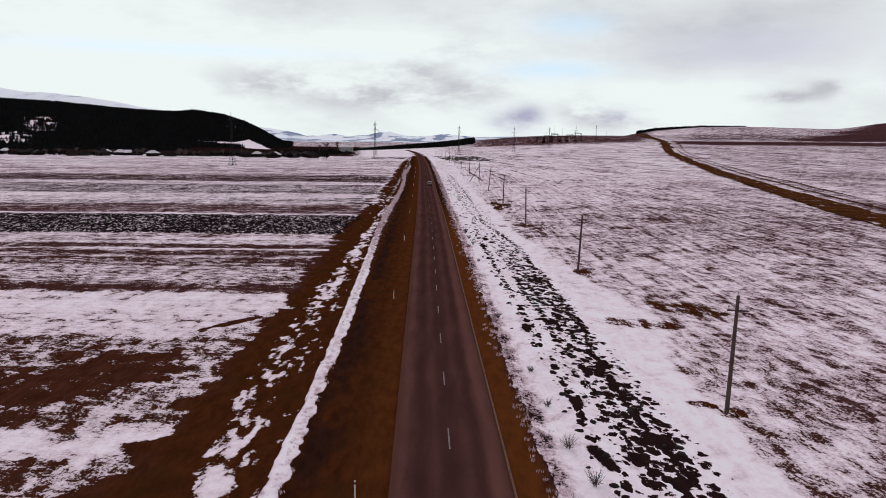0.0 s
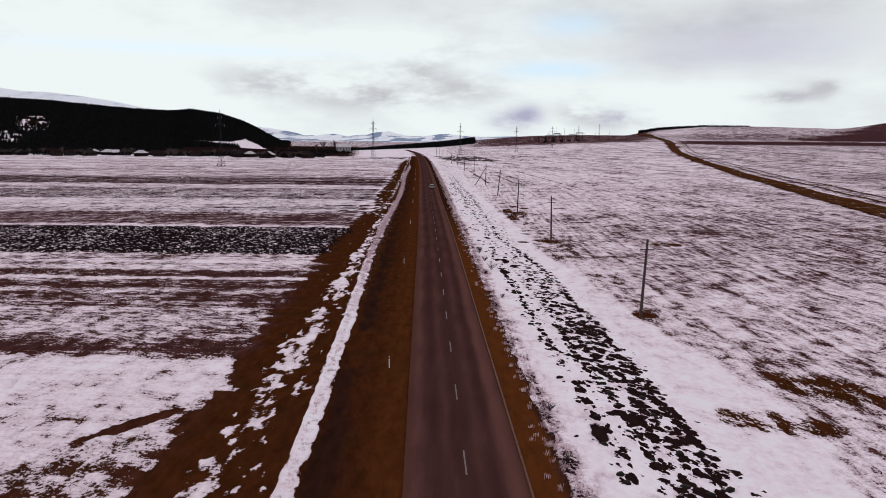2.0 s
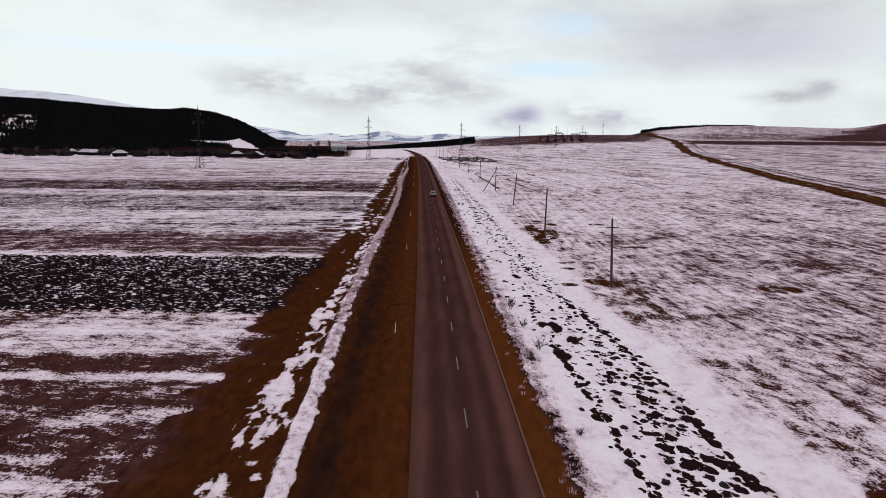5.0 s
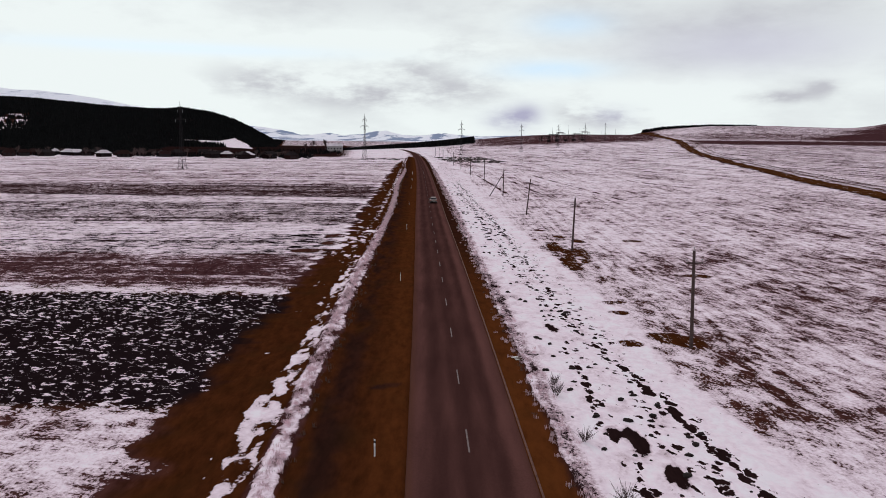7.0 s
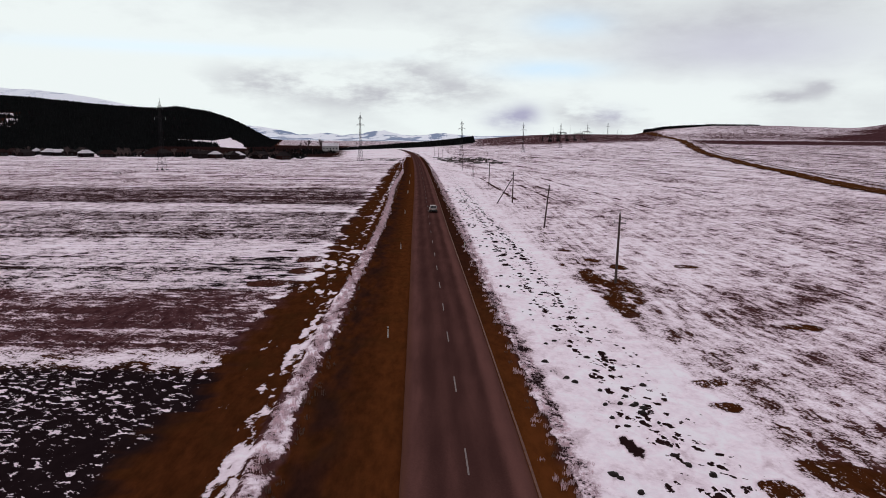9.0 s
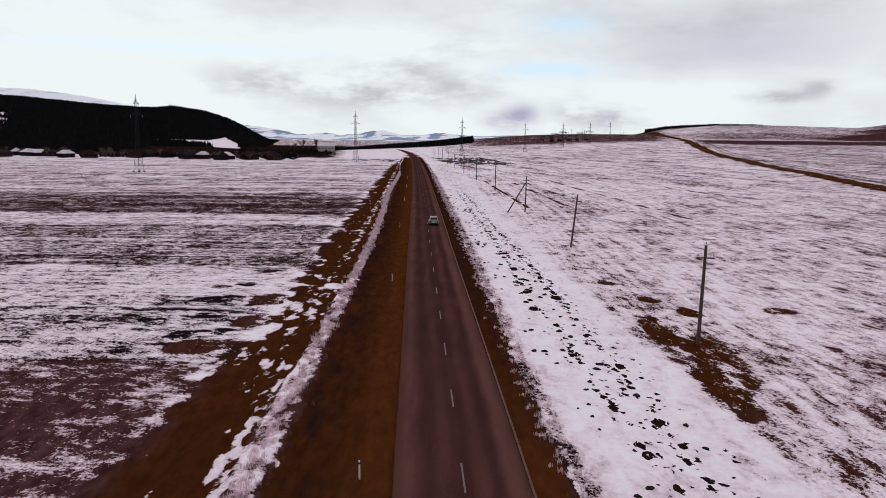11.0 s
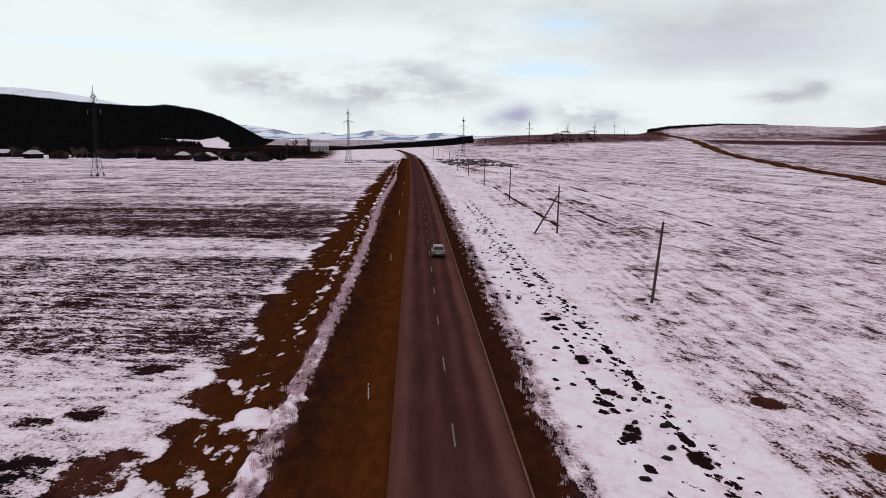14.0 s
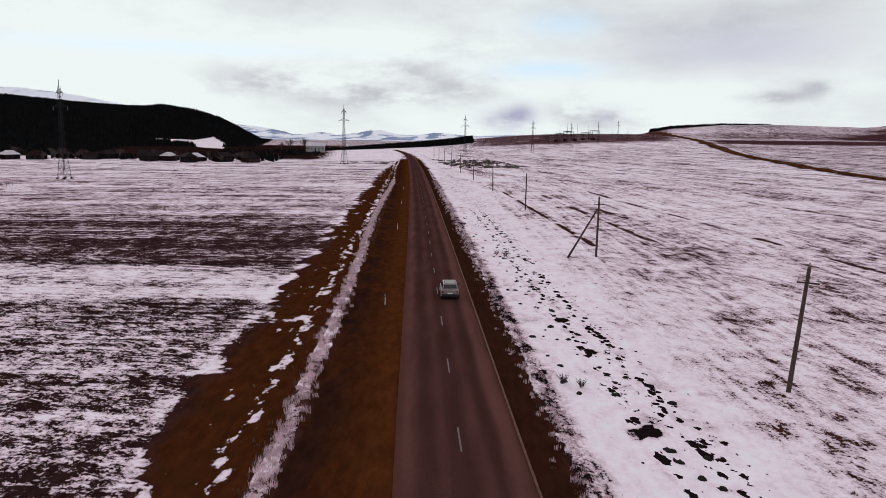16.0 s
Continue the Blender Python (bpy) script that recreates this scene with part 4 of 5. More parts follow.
def car(m):
    paint = material("silver_white_car_paint", (0.19, 0.160, 0.150), 0.4, 0.1, vary=0.10, scale=1.0, spec=0.4, dirt=(0.24, 0.20, 0.185))
    glass = material("dark_car_glass", (0.012, 0.012, 0.014), 0.15, vary=0.1, spec=0.5)
    lamp = material("red_lamp_glass", (0.20, 0.02, 0.015), 0.3, vary=0.1)
    trim = material("black_bumper_plastic", (0.02, 0.02, 0.022), 0.6)
    steel = material("wheel_steel", (0.25, 0.25, 0.26), 0.4, 0.7)
    r = root("car", "silver-white estate car with roof rails on the asphalt", "car", m)
    # lower body: rings along y, from tail to nose
    low = []
    for y, top, half, bot in ((-2.02, 0.80, 0.74, 0.40), (-1.98, 0.94, 0.79, 0.32), (-1.6, 0.97, 0.83, 0.26), (-0.4, 0.96, 0.84, 0.24), (0.7, 0.95, 0.84, 0.24), (1.5, 0.88, 0.81, 0.26), (1.95, 0.78, 0.74, 0.32), (2.04, 0.66, 0.68, 0.42)):
        mid = (top + bot) / 2
        low.append([(-half * 0.93, y, top), (-half, y, mid + 0.1), (-half * 0.98, y, bot + 0.08), (-half * 0.9, y, bot), (half * 0.9, y, bot), (half * 0.98, y, bot + 0.08), (half, y, mid + 0.1), (half * 0.93, y, top)])
    bm = loft(low)
    bmesh.ops.bevel(bm, geom=list(bm.edges), offset=0.02, segments=1, affect="EDGES")
    part("body", bm, paint, r, smooth=True)
    cab = []
    for y, z, half in ((-1.93, 0.95, 0.74), (-1.62, 1.40, 0.61), (-1.45, 1.47, 0.58), (0.0, 1.49, 0.59), (0.35, 1.43, 0.60), (0.98, 0.95, 0.73)):
        base = 0.93
        cab.append([(-0.76, y, base), (-half - 0.02, y, z - 0.03), (-half + 0.05, y, z), (half - 0.05, y, z), (half + 0.02, y, z - 0.03), (0.76, y, base)])
    bm = loft(cab)
    part("roof", bm, paint, r, smooth=False)

    def pane(name, pts, push):
        bm = bmesh.new()
        vs = [bm.verts.new(p) for p in pts]
        f = bm.faces.new(vs)
        bmesh.ops.recalc_face_normals(bm, faces=[f])
        f.normal_update()
        res = bmesh.ops.extrude_face_region(bm, geom=[f])
        for v in [g for g in res["geom"] if isinstance(g, bmesh.types.BMVert)]:
            v.co += Vector(push) * 2
        for v in vs:
            v.co -= Vector(push)
        part(name, bm, glass, r)
    pane("rear_window", ((-0.62, -1.87, 1.04), (0.62, -1.87, 1.04), (0.53, -1.65, 1.36), (-0.53, -1.65, 1.36)), (0, -0.008, 0.006))
    pane("windscreen", ((-0.64, 0.90, 1.02), (0.64, 0.90, 1.02), (0.54, 0.42, 1.38), (-0.54, 0.42, 1.38)), (0, 0.006, 0.008))
    for sx in (-1, 1):
        for ya, yb, yc, yd in ((-1.55, -0.75, -0.75, -1.50), (-0.68, 0.05, 0.05, -0.68), (0.12, 0.75, 0.32, 0.12)):
            pane("side_window", ((sx * 0.735, ya, 1.02), (sx * 0.735, yb, 1.02), (sx * 0.635, yc, 1.37), (sx * 0.635, yd, 1.37)), (sx * 0.008, 0, 0.003))
    for y, name in ((-2.06, "rear_bumper"), (2.05, "front_bumper")):
        bm = bmesh.new()
        box(bm, (0, y, 0.44), (1.56, 0.14, 0.20), bevel=0.04)
        part(name, bm, trim, r, "black plastic bumper")
    for sx in (-1, 1):
        bm = bmesh.new()
        box(bm, (sx * 0.64, -2.0, 0.76), (0.22, 0.06, 0.16), bevel=0.015)
        part("tail_light", bm, lamp, r, "red tail light")
        bm = bmesh.new()
        box(bm, (sx * 0.58, 2.03, 0.64), (0.26, 0.05, 0.14), bevel=0.015)
        part("headlight", bm, MAT_INSULATOR, r, "clear headlight")
        bm = bmesh.new()
        box(bm, (sx * 0.92, 0.52, 1.02), (0.18, 0.09, 0.13), bevel=0.025)
        part("mirror", bm, trim, r, "black door mirror")
        bm = bmesh.new()
        bar(bm, (sx * 0.5, -1.4, 1.535), (sx * 0.5, -0.05, 1.545), 0.018)
        for y in (-1.3, -0.2):
            bar(bm, (sx * 0.5, y, 1.46), (sx * 0.5, y, 1.54), 0.018)
        part("roof_rail", bm, trim, r, "dark roof rail")
    bm = bmesh.new()
    box(bm, (0, -2.02, 0.62), (0.52, 0.02, 0.11), bevel=0.008)
    part("plate", bm, MAT_POST, r, "white plate with no characters")
    for sx in (-1, 1):
        for y in (-1.25, 1.28):
            bm = bmesh.new()
            bmesh.ops.create_cone(bm, cap_ends=True, segments=20, radius1=0.30, radius2=0.30, depth=0.19, matrix=pose(sx * 0.74, y, 0.30, 0, 90, 0))
            bmesh.ops.bevel(bm, geom=[e for e in bm.edges if abs(abs(e.verts[0].co.x) - abs(e.verts[1].co.x)) < 1e-4], offset=0.035, segments=2, affect="EDGES")
            wheel = part("tyre", bm, MAT_BLACK, r, smooth=True)
            bm = bmesh.new()
            bmesh.ops.create_cone(bm, cap_ends=True, segments=16, radius1=0.19, radius2=0.17, depth=0.03, matrix=pose(sx * 0.835, y, 0.30, 0, 90 * sx, 0))
            part("rim", bm, steel, wheel)
    return r


car_y = 269.0
car_x = float(asphalt_x(car_y)) + 1.05
car(pose(car_x, car_y, road_z(car_x, car_y) + 0.005, rz=1.6))


# ---- conifer woods ----
def woods_mesh(name, places, label):
    """Many small conifers in one mesh: places of (x, y, z, height)."""
    rng = np.random.RandomState(3)
    verts, faces = [], []
    for x, y, z, h in places:
        r0, sides, a0 = h * rng.uniform(0.24, 0.38), 6, rng.uniform(0, 6.3)
        for lo, hi, w in ((0.05, 0.62, 1.0), (0.42, 1.0, 0.62)):
            base = len(verts)
            for k in range(sides):
                a = a0 + k * 6.2832 / sides
                rr = r0 * w * rng.uniform(0.8, 1.2)
                verts.append((x + rr * math.cos(a), y + rr * math.sin(a), z + h * lo))
            verts.append((x + rng.uniform(-0.2, 0.2), y, z + h * hi))
            top = base + sides
            for k in range(sides):
                faces.append((base + k, base + (k + 1) % sides, top))
    me = bpy.data.meshes.new(name)
    me.from_pydata(verts, [], faces)
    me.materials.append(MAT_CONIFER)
    return tagged(new(name, me), label, "trees", kind="stuff")


rng = np.random.RandomState(11)
n = 44000
py = 500 + 1290 * rng.rand(n) ** 0.85
px = py * (-0.98 + 0.74 * rng.rand(n))
wood_mask = plan_surface(px, py)[12]
pz = plan_land(px, py)
places = [(px[i], along(py[i]), pz[i] - 0.3, rng.uniform(0.65, 1.15) * np.interp(py[i], [560, 1000, 1700], [6, 7.5, 8.5]) * (0.3 + 0.7 * min(1, skyline(px[i] / py[i], FOREST) / 30))) for i in range(n) if wood_mask[i] > rng.uniform(0.03, 0.9)][:30000]
woods_mesh("forest", places, "dark conifer forest covering the western hill")

# strip of planted pines below the far mountains
f, w = rng.rand(3600), rng.rand(3600)
bx, by = -113 + 211 * f - 8 * w, 705 + 775 * f - (30 + 260 * f) * w
bx = np.where(w > 0, bx * (by / (705 + 775 * f)) ** 0.9, bx)
bz = plan_land(bx, by)
places = [(bx[k], along(by[k]), bz[k] - 0.3, (2.6 + 11.0 * f[k] ** 0.8) * rng.uniform(0.6, 1.1)) for k in range(3600)]
woods_mesh("pine_belt", places, "dark planted pine belt at the foot of the mountains")
f = rng.rand(1500) ** 1.25
by = 1630 - 60 * f + rng.uniform(-34, 20, 1500)
bx = (0.362 + 0.20 * f) * by
bz = plan_land(bx, by)
places = [(bx[k], along(by[k]), bz[k] - 0.3, (9.5 - 6.0 * f[k]) * rng.uniform(0.35, 1.2)) for k in range(1500)]
woods_mesh("pine_copse", places, "low dark copse along the eastern hilltop")


# ---- the village below the hill ----
MAT_WALLS = [material("house_wall_" + n, c, 0.9, vary=0.3, scale=0.6, spec=0.0) for n, c in
             (("tuff", (0.022, 0.0105, 0.0095)), ("grey", (0.018, 0.0125, 0.0125)), ("dark", (0.010, 0.006, 0.006)))]
MAT_PANE = material("dark_window_glass", (0.015, 0.015, 0.018), 0.2)
MAT_WHITEWALL = material("white_limewash", (0.34, 0.32, 0.33), 0.9, vary=0.15, scale=0.5)


def house(x, y, w, d, h, turn, wall, roof, hip=0.5, windows=3):
    r = root("house", "small village house with a low pitched roof", "house", pose(x, y, ground_z(x, y), rz=turn), "village houses")
    bm = bmesh.new()
    box(bm, (0, 0, h / 2 - 0.3), (w, d, h + 0.6))
    part("wall", bm, wall, r)
    bm = bmesh.new()
    e, rise = 0.5, d * 0.36
    k = w / 2 - hip * d / 2
    base = [(-w / 2 - e, -d / 2 - e, h), (w / 2 + e, -d / 2 - e, h), (w / 2 + e, d / 2 + e, h), (-w / 2 - e, d / 2 + e, h)]
    vs = [bm.verts.new(p) for p in base] + [bm.verts.new((-k, 0, h + rise)), bm.verts.new((k, 0, h + rise))]
    for q in ((0, 1, 5, 4), (2, 3, 4, 5), (1, 2, 5), (3, 0, 4), (3, 2, 1, 0)):
        bm.faces.new([vs[i] for i in q])
    part("roof", bm, roof, r)
    bm = bmesh.new()
    box(bm, (k * 0.5, 0.6, h + rise), (0.6, 0.6, 1.4))
    part("chimney", bm, MAT_WALLS[2], r)
    for i in range(windows):
        bm = bmesh.new()
        cx = (i - (windows - 1) / 2) * w / windows
        box(bm, (cx, -d / 2 - 0.02, h * 0.55), (1.1, 0.1, 1.3))
        part("window", bm, MAT_PANE, r)
    return r


for k in range(40):
    f = k / 39
    u = -0.86 + 0.63 * f + rng.uniform(-0.006, 0.006)
    v = 438 + 60 * rng.rand()
    x, y = u * v, along(v)
    roof = MAT_ROOFSNOW if rng.rand() < 0.15 else MAT_ROOFS[rng.randint(2)]
    house(x, y, rng.uniform(6, 9.5), rng.uniform(5.5, 7.5), rng.uniform(2.0, 3.0), rng.uniform(-70, 70), MAT_WALLS[rng.randint(3)], roof, rng.choice([0.0, 0.6]))
tagged(house(-108, along(639), 16, 8, 5.2, 4, MAT_WHITEWALL, MAT_ROOFSNOW, 0.0, 5), "long white building with a snow-covered roof")


def bare_tree(x, y, height, seed, label="leafless grey-brown tree beside the village"):
    rr = np.random.RandomState(seed)
    r = root("bare_tree", label, "tree", pose(x, y, ground_z(x, y)), "bare trees")
    bm = bmesh.new()
    bar(bm, (0, 0, -0.3), (0, 0, height * 0.35), height * 0.022, height * 0.016, 6)
    part("trunk", bm, MAT_TWIG, r)
    bm = bmesh.new()

    def grow_limb(a, way, length, rad, depth):
        b = a + way * length
        bar(bm, a, b, rad * 1.7, rad * 1.1, 4 if depth > 1 else 3)
        if depth:
            for _ in range(4 if depth > 2 else 3):
                v = (way + Vector(rr.uniform(-0.75, 0.75, 3)) + Vector((0, 0, 0.22))).normalized()
                grow_limb(a + way * length * rr.uniform(0.5, 1.0), v, length * rr.uniform(0.55, 0.75), rad * 0.55, depth - 1)
    for _ in range(5):
        way = Vector((rr.uniform(-0.6, 0.6), rr.uniform(-0.6, 0.6), 1)).normalized()
        grow_limb(Vector((0, 0, height * rr.uniform(0.2, 0.34))), way, height * 0.27, height * 0.012, 3)
    part("crown", bm, MAT_TWIG, r)
    return r


seed_trees = [bare_tree(-131, along(640), 14.5, 1), bare_tree(-119, along(645), 15, 2), bare_tree(-141, along(648), 10, 3)]
for k in range(46):
    u = -0.86 + 0.68 * rng.rand()
    v = 428 + 66 * rng.rand()
    x, y = u * v, along(v)
    t = copy_thing(seed_trees[k % 3], pose(x, y, ground_z(x, y), rz=rng.uniform(0, 360)) @ Matrix.Diagonal((1, 1, 1, 1)))
    t.scale = (0.55, 0.55, rng.uniform(0.3, 0.6))
f = rng.rand(1900) ** 0.9
by = 470 + rng.uniform(-18, 66, 1900)
bx = (-0.86 + 0.66 * f) * by
keep = (fbm(bx / 30, by / 30, 2) > 0.36)
gy = rng.uniform(540, 700, 420)
gx = (-0.30 + 0.14 * rng.rand(420)) * gy
bx, by = np.concatenate([bx, gx]), np.concatenate([by, gy])
keep = np.concatenate([keep, fbm(gx / 40, gy / 40, 2) > 0.40])
bz = plan_land(bx, by)
woods_mesh("garden_thicket", [(bx[k], along(by[k]), bz[k] - 0.2, rng.uniform(1.6, 5.5) * (0.7 if k < 1900 else 0.6)) for k in range(len(bx)) if keep[k]], "dark hedges and garden trees between the houses")


# ---- the substation on the rise ----
def gantry(x, y, wide, high, turn):
    r = root("substation_gantry", "grey steel portal gantry of a substation", "gantry", pose(x, y, ground_z(x, y), rz=turn), "substation gantries")
    for sx in (-1, 1):
        bm = bmesh.new()
        for d in (-0.35, 0.35):
            bar(bm, (sx * wide / 2 + d, 0, -0.3), (sx * wide / 2 + d * 0.4, 0, high), 0.19, sides=4)
        for k in range(5):
            bar(bm, (sx * wide / 2 - 0.3, 0, high * k / 5), (sx * wide / 2 + 0.3, 0, high * (k + 1) / 5), 0.09, sides=4)
        part("post", bm, MAT_STEEL, r)
    bm = bmesh.new()
    for dz in (0, 0.8):
        bar(bm, (-wide / 2, 0, high - dz), (wide / 2, 0, high - dz), 0.16, sides=4)
    for k in range(8):
        bar(bm, (-wide / 2 + wide * k / 8, 0, high - 0.8 * (k % 2)), (-wide / 2 + wide * (k + 1) / 8, 0, high - 0.8 * ((k + 1) % 2)), 0.06, sides=4)
    part("beam", bm, MAT_STEEL, r)
    for k in range(3):
        bm = bmesh.new()
        xk = -wide / 2 + wide * (k + 1) / 4
        bar(bm, (xk, 0, high - 0.8), (xk, 0, high - 2.4), 0.14, sides=6)
        part("insulator_string", bm, MAT_INSULATOR, r)
    return r


for k in range(15):
    f = (k % 6) / 5
    gantry(194 + 74 * f + 5 * (k // 6), along(1040 + 30 * (k // 6) + 8 * f), 12.5, 9.5 + 5.0 * ((k * 7) % 3) / 2, 10 * ((k % 3) - 1))


def mast(x, y, high):
    r = root("lightning_mast", "thin grey steel mast", "mast", pose(x, y, ground_z(x, y)), "substation masts")
    bm = bmesh.new()
    bar(bm, (0, 0, -0.3), (0, 0, high * 0.7), 0.32, 0.2, 6)
    part("lower_tube", bm, MAT_STEEL, r)
    bm = bmesh.new()
    bar(bm, (0, 0, high * 0.7), (0, 0, high), 0.14, 0.05, 6)
    part("tip", bm, MAT_STEEL, r)


for x, y, h in ((205, 1035, 26), (226, 1070, 30), (236, 1045, 27), (256, 1050, 22), (190, 1075, 14), (305, 1080, 15), (325, 1060, 17), (345, 1100, 13), (150, 1120, 12)):
    mast(x, along(y), h)
for k in range(5):
    x, y = 198 + 15 * k, along(1030 + 4 * (k % 2))
    r = root("switchgear_cabinet", "low grey substation equipment housing", "cabinet", pose(x, y, ground_z(x, y)), "substation cabinets")
    bm = bmesh.new()
    box(bm, (0, 0, 1.4), (6, 3, 3.4), bevel=0.1)
    part("housing", bm, MAT_ROOFS[1], r)
    bm = bmesh.new()
    box(bm, (0, 0, 3.15), (6.5, 3.5, 0.16))
    part("lid", bm, MAT_STEEL, r)


# ---- heaps of earth and rubble ----
def snowy_earth_heap():
    m = bpy.data.materials.new("snow_capped_spoil")
    m.use_nodes = True
    N = Nodes(m.node_tree)
    g = N.add("ShaderNodeNewGeometry")
    sepn = N.add("ShaderNodeSeparateXYZ")
    N.link(g.outputs["Normal"], sepn.inputs[0])
    n = N.noise(g.outputs["Position"], 0.8, 5)
    f = N.ramp(N.math("ADD", sepn.outputs[2], N.math("MULTIPLY", N.math("SUBTRACT", n, 0.5), 1.6)), 1.08, 1.25)
    c = N.mix(f, N.mix(n, (0.008, 0.005, 0.004), (0.04, 0.024, 0.018)), (0.7, 0.68, 0.72))
    b = N.add("ShaderNodeBsdfPrincipled")
    N.link(c, b.inputs["Base Color"])
    b.inputs["Roughness"].default_value = 0.9
    o = N.add("ShaderNodeOutputMaterial")
    N.link(b.outputs[0], o.inputs[0])
    return m


MAT_HEAP = snowy_earth_heap()


def lumps(name, places, label, mat, seed):
    """Irregular lumps of earth in one mesh: places of (x, y, z, radius, height)."""
    rr = np.random.RandomState(seed)
    bm0 = bmesh.new()
    bmesh.ops.create_icosphere(bm0, subdivisions=2, radius=1.0)
    base = np.array([v.co[:] for v in bm0.verts])
    tri = np.array([[v.index for v in f.verts] for f in bm0.faces])
    bm0.free()
    vs, fs = [], []
    for k, (x, y, z, rad, high) in enumerate(places):
        q = base * (1 + 0.5 * (np.array([noise.noise(Vector(b * 1.7) + Vector((k * 3.1, 0, 0))) for b in base]))[:, None])
        a = rr.uniform(0, 6.28)
        q = np.stack([q[:, 0] * math.cos(a) - q[:, 1] * math.sin(a) * 0.7, q[:, 0] * math.sin(a) + q[:, 1] * math.cos(a) * 0.7, q[:, 2]], 1)
        fs.append(tri + len(base) * k)
        vs.append(q * np.array([rad, rad, high]) + np.array([x, y, z]))
    me = bpy.data.meshes.new(name)
    me.from_pydata(np.concatenate(vs).tolist(), [], np.concatenate(fs).tolist())
    me.shade_smooth()
    me.materials.append(mat)
    return tagged(new(name, me), label, "earth heaps", kind="stuff")


pts = []
for k in range(170):
    x, y = rng.uniform(2, 40), rng.uniform(412, 500)
    x, y = x - 0.12 * (y - 420) + 4, along(y)
    pts.append((x, y, ground_z(x, y), rng.uniform(0.5, 2.3), rng.uniform(0.2, 0.75)))
lumps("spoil_heaps", pts, "dark heaps of dumped earth dusted with snow", MAT_HEAP, 5)
pts = []
for k in range(26):
    x, y = rng.uniform(-56, -28), along(rng.uniform(440, 475))
    pts.append((x, y, ground_z(x, y), rng.uniform(1.0, 3.0), rng.uniform(0.15, 0.45)))
lumps("earth_mounds", pts, "low dark earth mounds at the field's end", MAT_HEAP, 6)
pts = []
for k in range(420):
    y = along(20 + 230 * rng.rand() ** 1.3)
    s_ = rng.choice([11.5, 8.7, 10.2, 12.6]) + rng.normal(0, 0.6) - 0.004 * y
    x = float(road_x(y)) + s_
    r_ = rng.uniform(0.08, 0.30)
    pts.append((x, y, ground_z(x, y) + 0.0, r_, r_ * 0.55))
lumps("earth_clods", pts, "black clods of wet earth on the trodden snow", MAT_EARTH, 7)


# ---- dry grass and bushes ----
def tufts(name, places, label, mat, seed):
    """Thin upright blades in one mesh: places of (x, y, z, height, spread, count)."""
    rr = np.random.RandomState(seed)
    vs, fs = [], []
    for x, y, z, h, spread, count in places:
        for _ in range(count):
            a, r0 = rr.uniform(0, 6.28), rr.uniform(0, spread)
            bx_, by_ = x + r0 * math.cos(a), y + r0 * math.sin(a)
            lean = rr.uniform(0.03, 0.42)
            hh = h * rr.uniform(0.5, 1.1)
            wx = rr.uniform(0.006, 0.013)
            t_ = rr.uniform(0, 6.28)
            tx_, ty_ = bx_ + lean * hh * math.cos(t_), by_ + lean * hh * math.sin(t_)
            b0 = len(vs)
            vs += [(bx_ - wx, by_, z - 0.05), (bx_ + wx, by_, z - 0.05), ((bx_ + tx_) / 2 + wx * 0.7, (by_ + ty_) / 2, z + hh * 0.6), ((bx_ + tx_) / 2 - wx * 0.7, (by_ + ty_) / 2, z + hh * 0.6), (tx_, ty_, z + hh)]
            fs += [(b0, b0 + 1, b0 + 2, b0 + 3), (b0 + 3, b0 + 2, b0 + 4)]
    me = bpy.data.meshes.new(name)
    me.from_pydata(vs, [], fs)
    me.materials.append(mat)
    return tagged(new(name, me), label, "grass", kind="stuff")


def verge_places(count, s_mid, s_var, y0, y1, h0, h1, spread, blades):
    yy = along(rng.uniform(y0, y1, count))
    xx = road_x(yy) + s_mid + rng.normal(0, s_var, count)
    zz = land(xx, yy)
    return [(xx[k], yy[k], zz[k], rng.uniform(h0, h1), spread, blades) for k in range(count)]


ridge_v = rng.uniform(15, 330, 3400)
ridge_s = -9.0 + 0.5 * np.sin(ridge_v / 23.0) + rng.normal(0, 0.24, 3400) * (0.7 + 0.5 * ss(ridge_v, 75, 120))
ridge_x = plan_road(ridge_v) + ridge_s
ridge_z = plan_land(ridge_x, ridge_v) + 0.15
ridge_y = along(ridge_v)
tall = 0.16 + 0.22 * ss(ridge_v, 75, 110)
tufts("ridge_grass", [(ridge_x[k], ridge_y[k], ridge_z[k], tall[k] * rng.uniform(0.5, 1.25), 0.20, 20) for k in range(3400)], "frosted pale dry grass along the shoulder", MAT_STRAW, 21)
tufts("verge_grass", verge_places(1900, 5.4, 0.45, 15, 330, 0.10, 0.28, 0.22, 15), "frosted dry grass at the snow's edge", MAT_STRAW, 22)
MAT_DRYTUFT = material("brown_dry_stalks", (0.10, 0.062, 0.05), 0.9, vary=0.4, scale=2)
tufts("brown_stalks", verge_places(500, 5.2, 0.35, 15, 330, 0.05, 0.15, 0.2, 12) + verge_places(1500, -8.9, 0.42, 70, 330, 0.12, 0.42, 0.16, 10), "brown dry stalks beside the shoulders", MAT_DRYTUFT, 23)


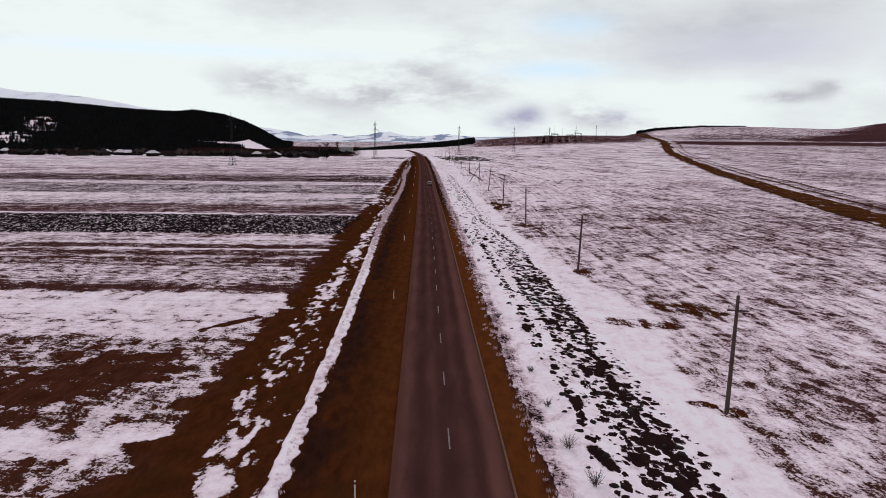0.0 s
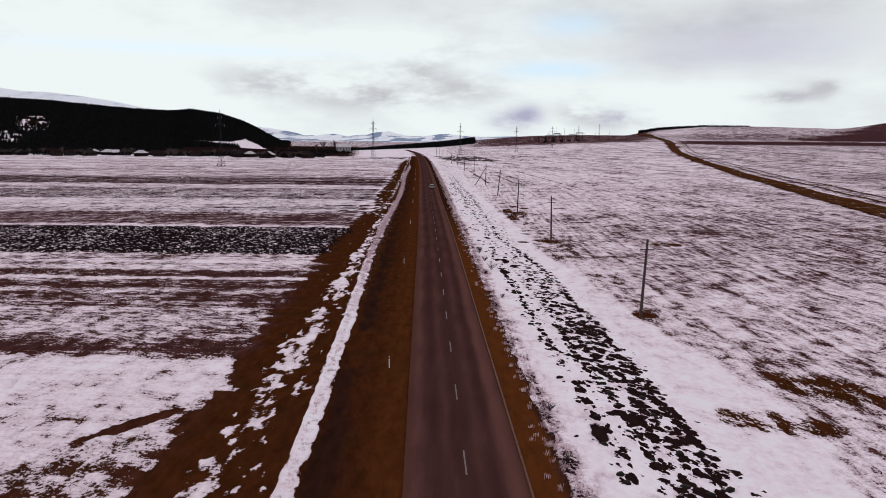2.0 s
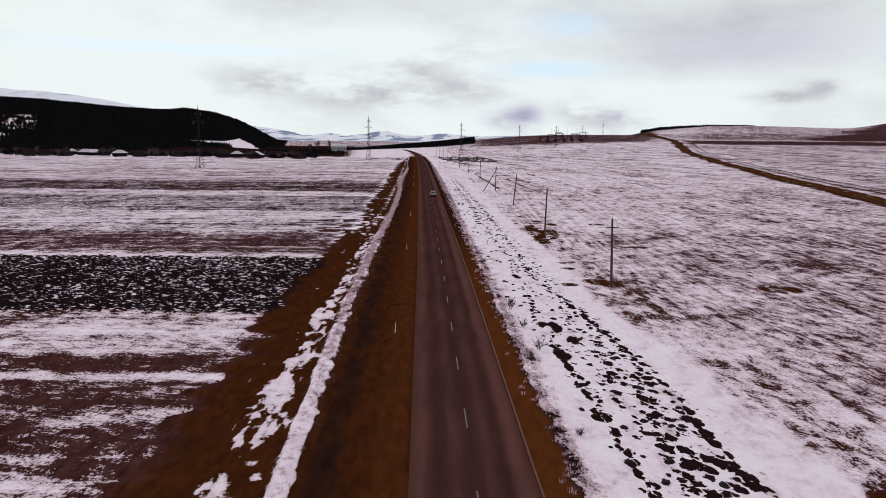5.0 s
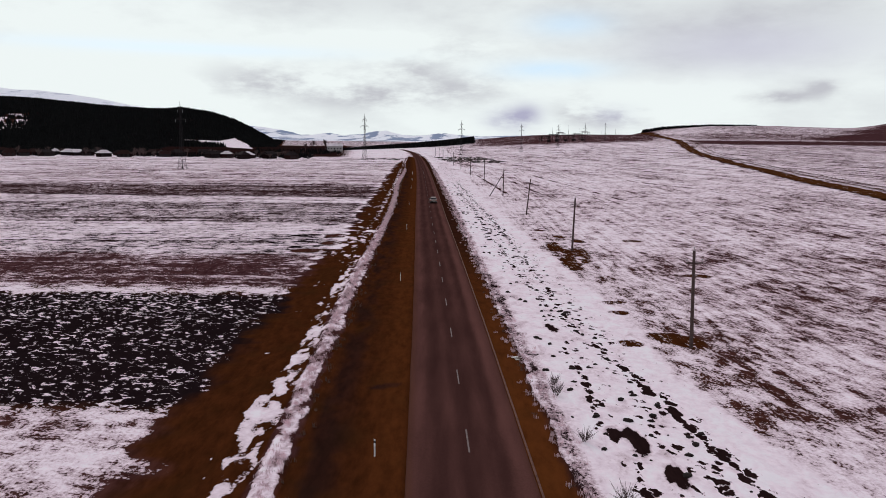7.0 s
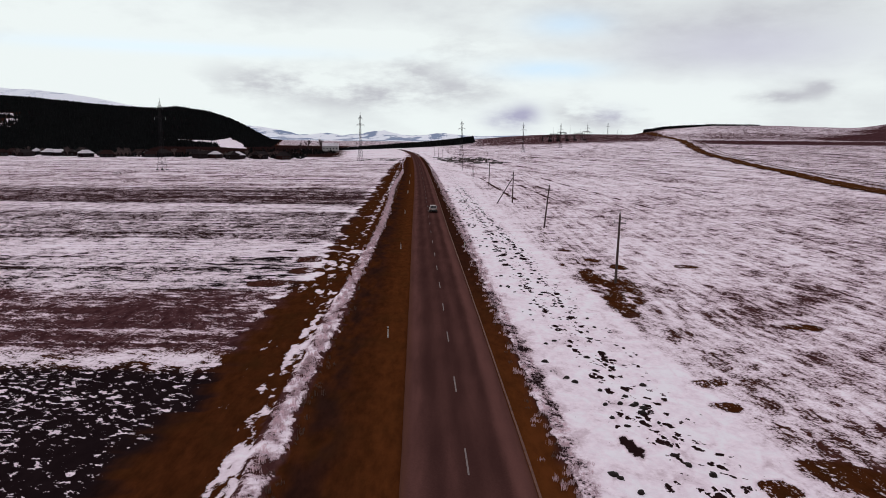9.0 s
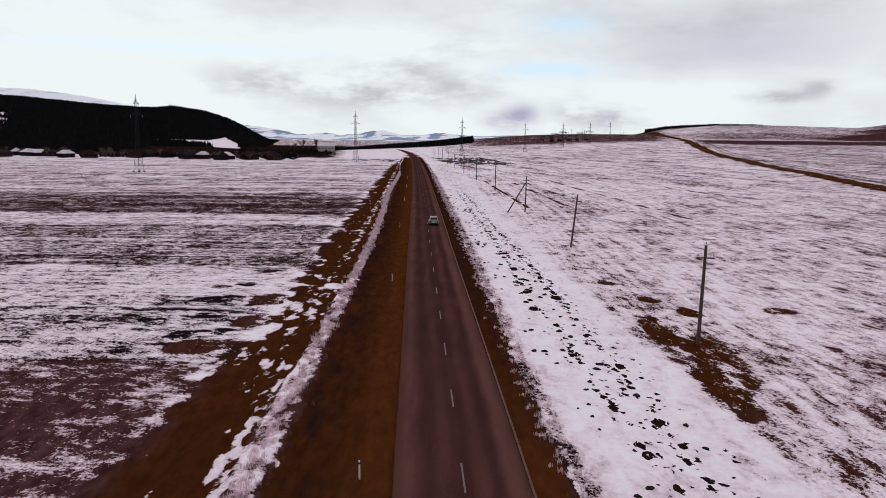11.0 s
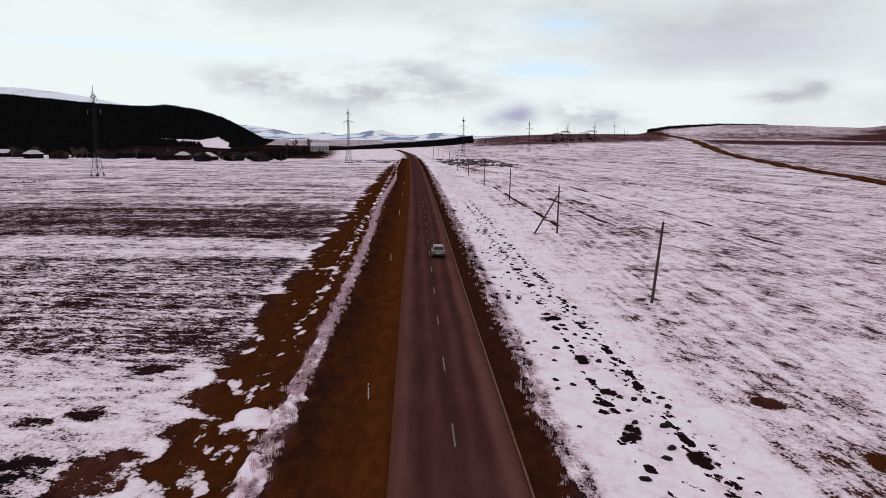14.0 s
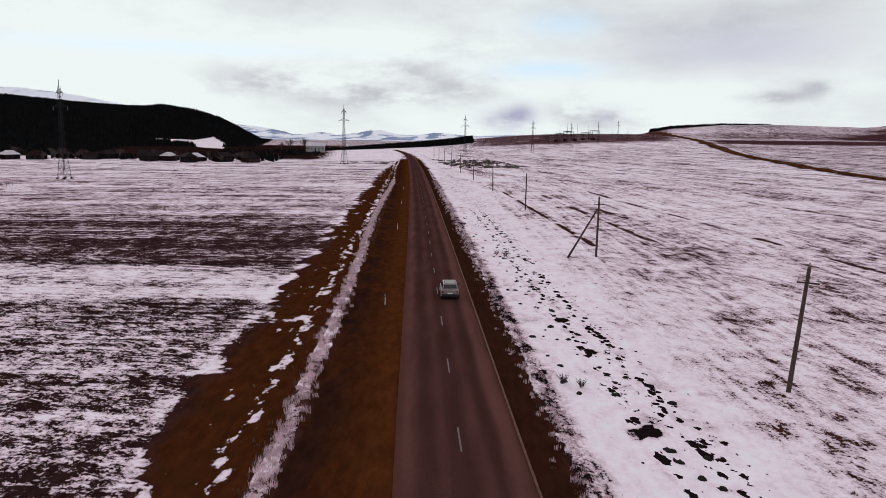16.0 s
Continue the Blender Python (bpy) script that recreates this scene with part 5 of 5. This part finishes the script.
def bush(x, y, height, seed):
    rr = np.random.RandomState(seed)
    r = root("bush", "small leafless bush standing in the snow", "bush", pose(x, y, ground_z(x, y)), "verge bushes")
    for _ in range(7):
        bm = bmesh.new()
        way = Vector((rr.uniform(-0.5, 0.5), rr.uniform(-0.5, 0.5), 1)).normalized()
        a = Vector((rr.uniform(-0.12, 0.12), rr.uniform(-0.12, 0.12), -0.05))
        bar(bm, a, a + way * height * rr.uniform(0.55, 0.9), 0.02, 0.006, 4)
        part("stem", bm, MAT_TWIG, r)
    bm = bmesh.new()
    for _ in range(60):
        way = Vector((rr.uniform(-0.9, 0.9), rr.uniform(-0.9, 0.9), 1)).normalized()
        hh = height * rr.uniform(0.5, 1.0)
        a = way * hh * rr.uniform(0.1, 0.5)
        bar(bm, a, a + (way + Vector(rr.uniform(-0.3, 0.3, 3))) * hh * 0.5, 0.011, 0.005, 3)
    part("twig_spray", bm, MAT_TWIG, r)


for k, (x, y, h) in enumerate(((7.4, 27.4, 1.1), (8.0, 24.1, 1.2), (5.9, 49.7, 0.8), (7.0, 37.5, 0.7), (7.2, 32.3, 0.7), (5.2, 98.0, 1.0), (5.8, 73.9, 0.7), (5.0, 96.5, 1.2),
                               (5.4, 91.2, 1.1), (5.8, 86.2, 1.3), (4.6, 213.6, 1.3), (3.6, 214.6, 1.0), (2.6, 162.9, 0.7), (3.3, 178.1, 0.9), (4.3, 177.6, 0.8))):
    bush(x, along(y), h, 40 + k)


# ---- a broken board and a low fence ----
board = root("broken_board", "pale broken boards lying at the snow's edge", "board", pose(3.5, 141.0, ground_z(3.5, 141.0) - 0.06, rz=12))
for name, c, size, turn in (("plank", (-0.15, 0.35, 0.03), (0.55, 0.24, 0.03), 0.2), ("plank", (0.15, -0.30, 0.03), (0.9, 0.09, 0.03), -0.05), ("plank", (0.48, 0.02, 0.035), (0.10, 0.62, 0.03), 0.05), ("plank", (0.1, 0.04, 0.035), (0.75, 0.10, 0.025), 0.02)):
    bm = bmesh.new()
    box(bm, c, size, turn, 0.006)
    part(name, bm, MAT_POST, board)
fence = root("low_fence", "low grey wooden rail fence in the field", "fence", pose(-124, along(296), ground_z(-124, along(296)), rz=60))
for k in range(7):
    bm = bmesh.new()
    box(bm, (-5 + 1.7 * k, 0, 0.35), (0.10, 0.10, 0.95), bevel=0.01)
    part("fence_post", bm, MAT_WOOD, fence)
for zz in (0.4, 0.75):
    bm = bmesh.new()
    box(bm, (0.1, -0.07, zz), (10.6, 0.04, 0.09), bevel=0.008)
    part("rail", bm, MAT_WOOD, fence)
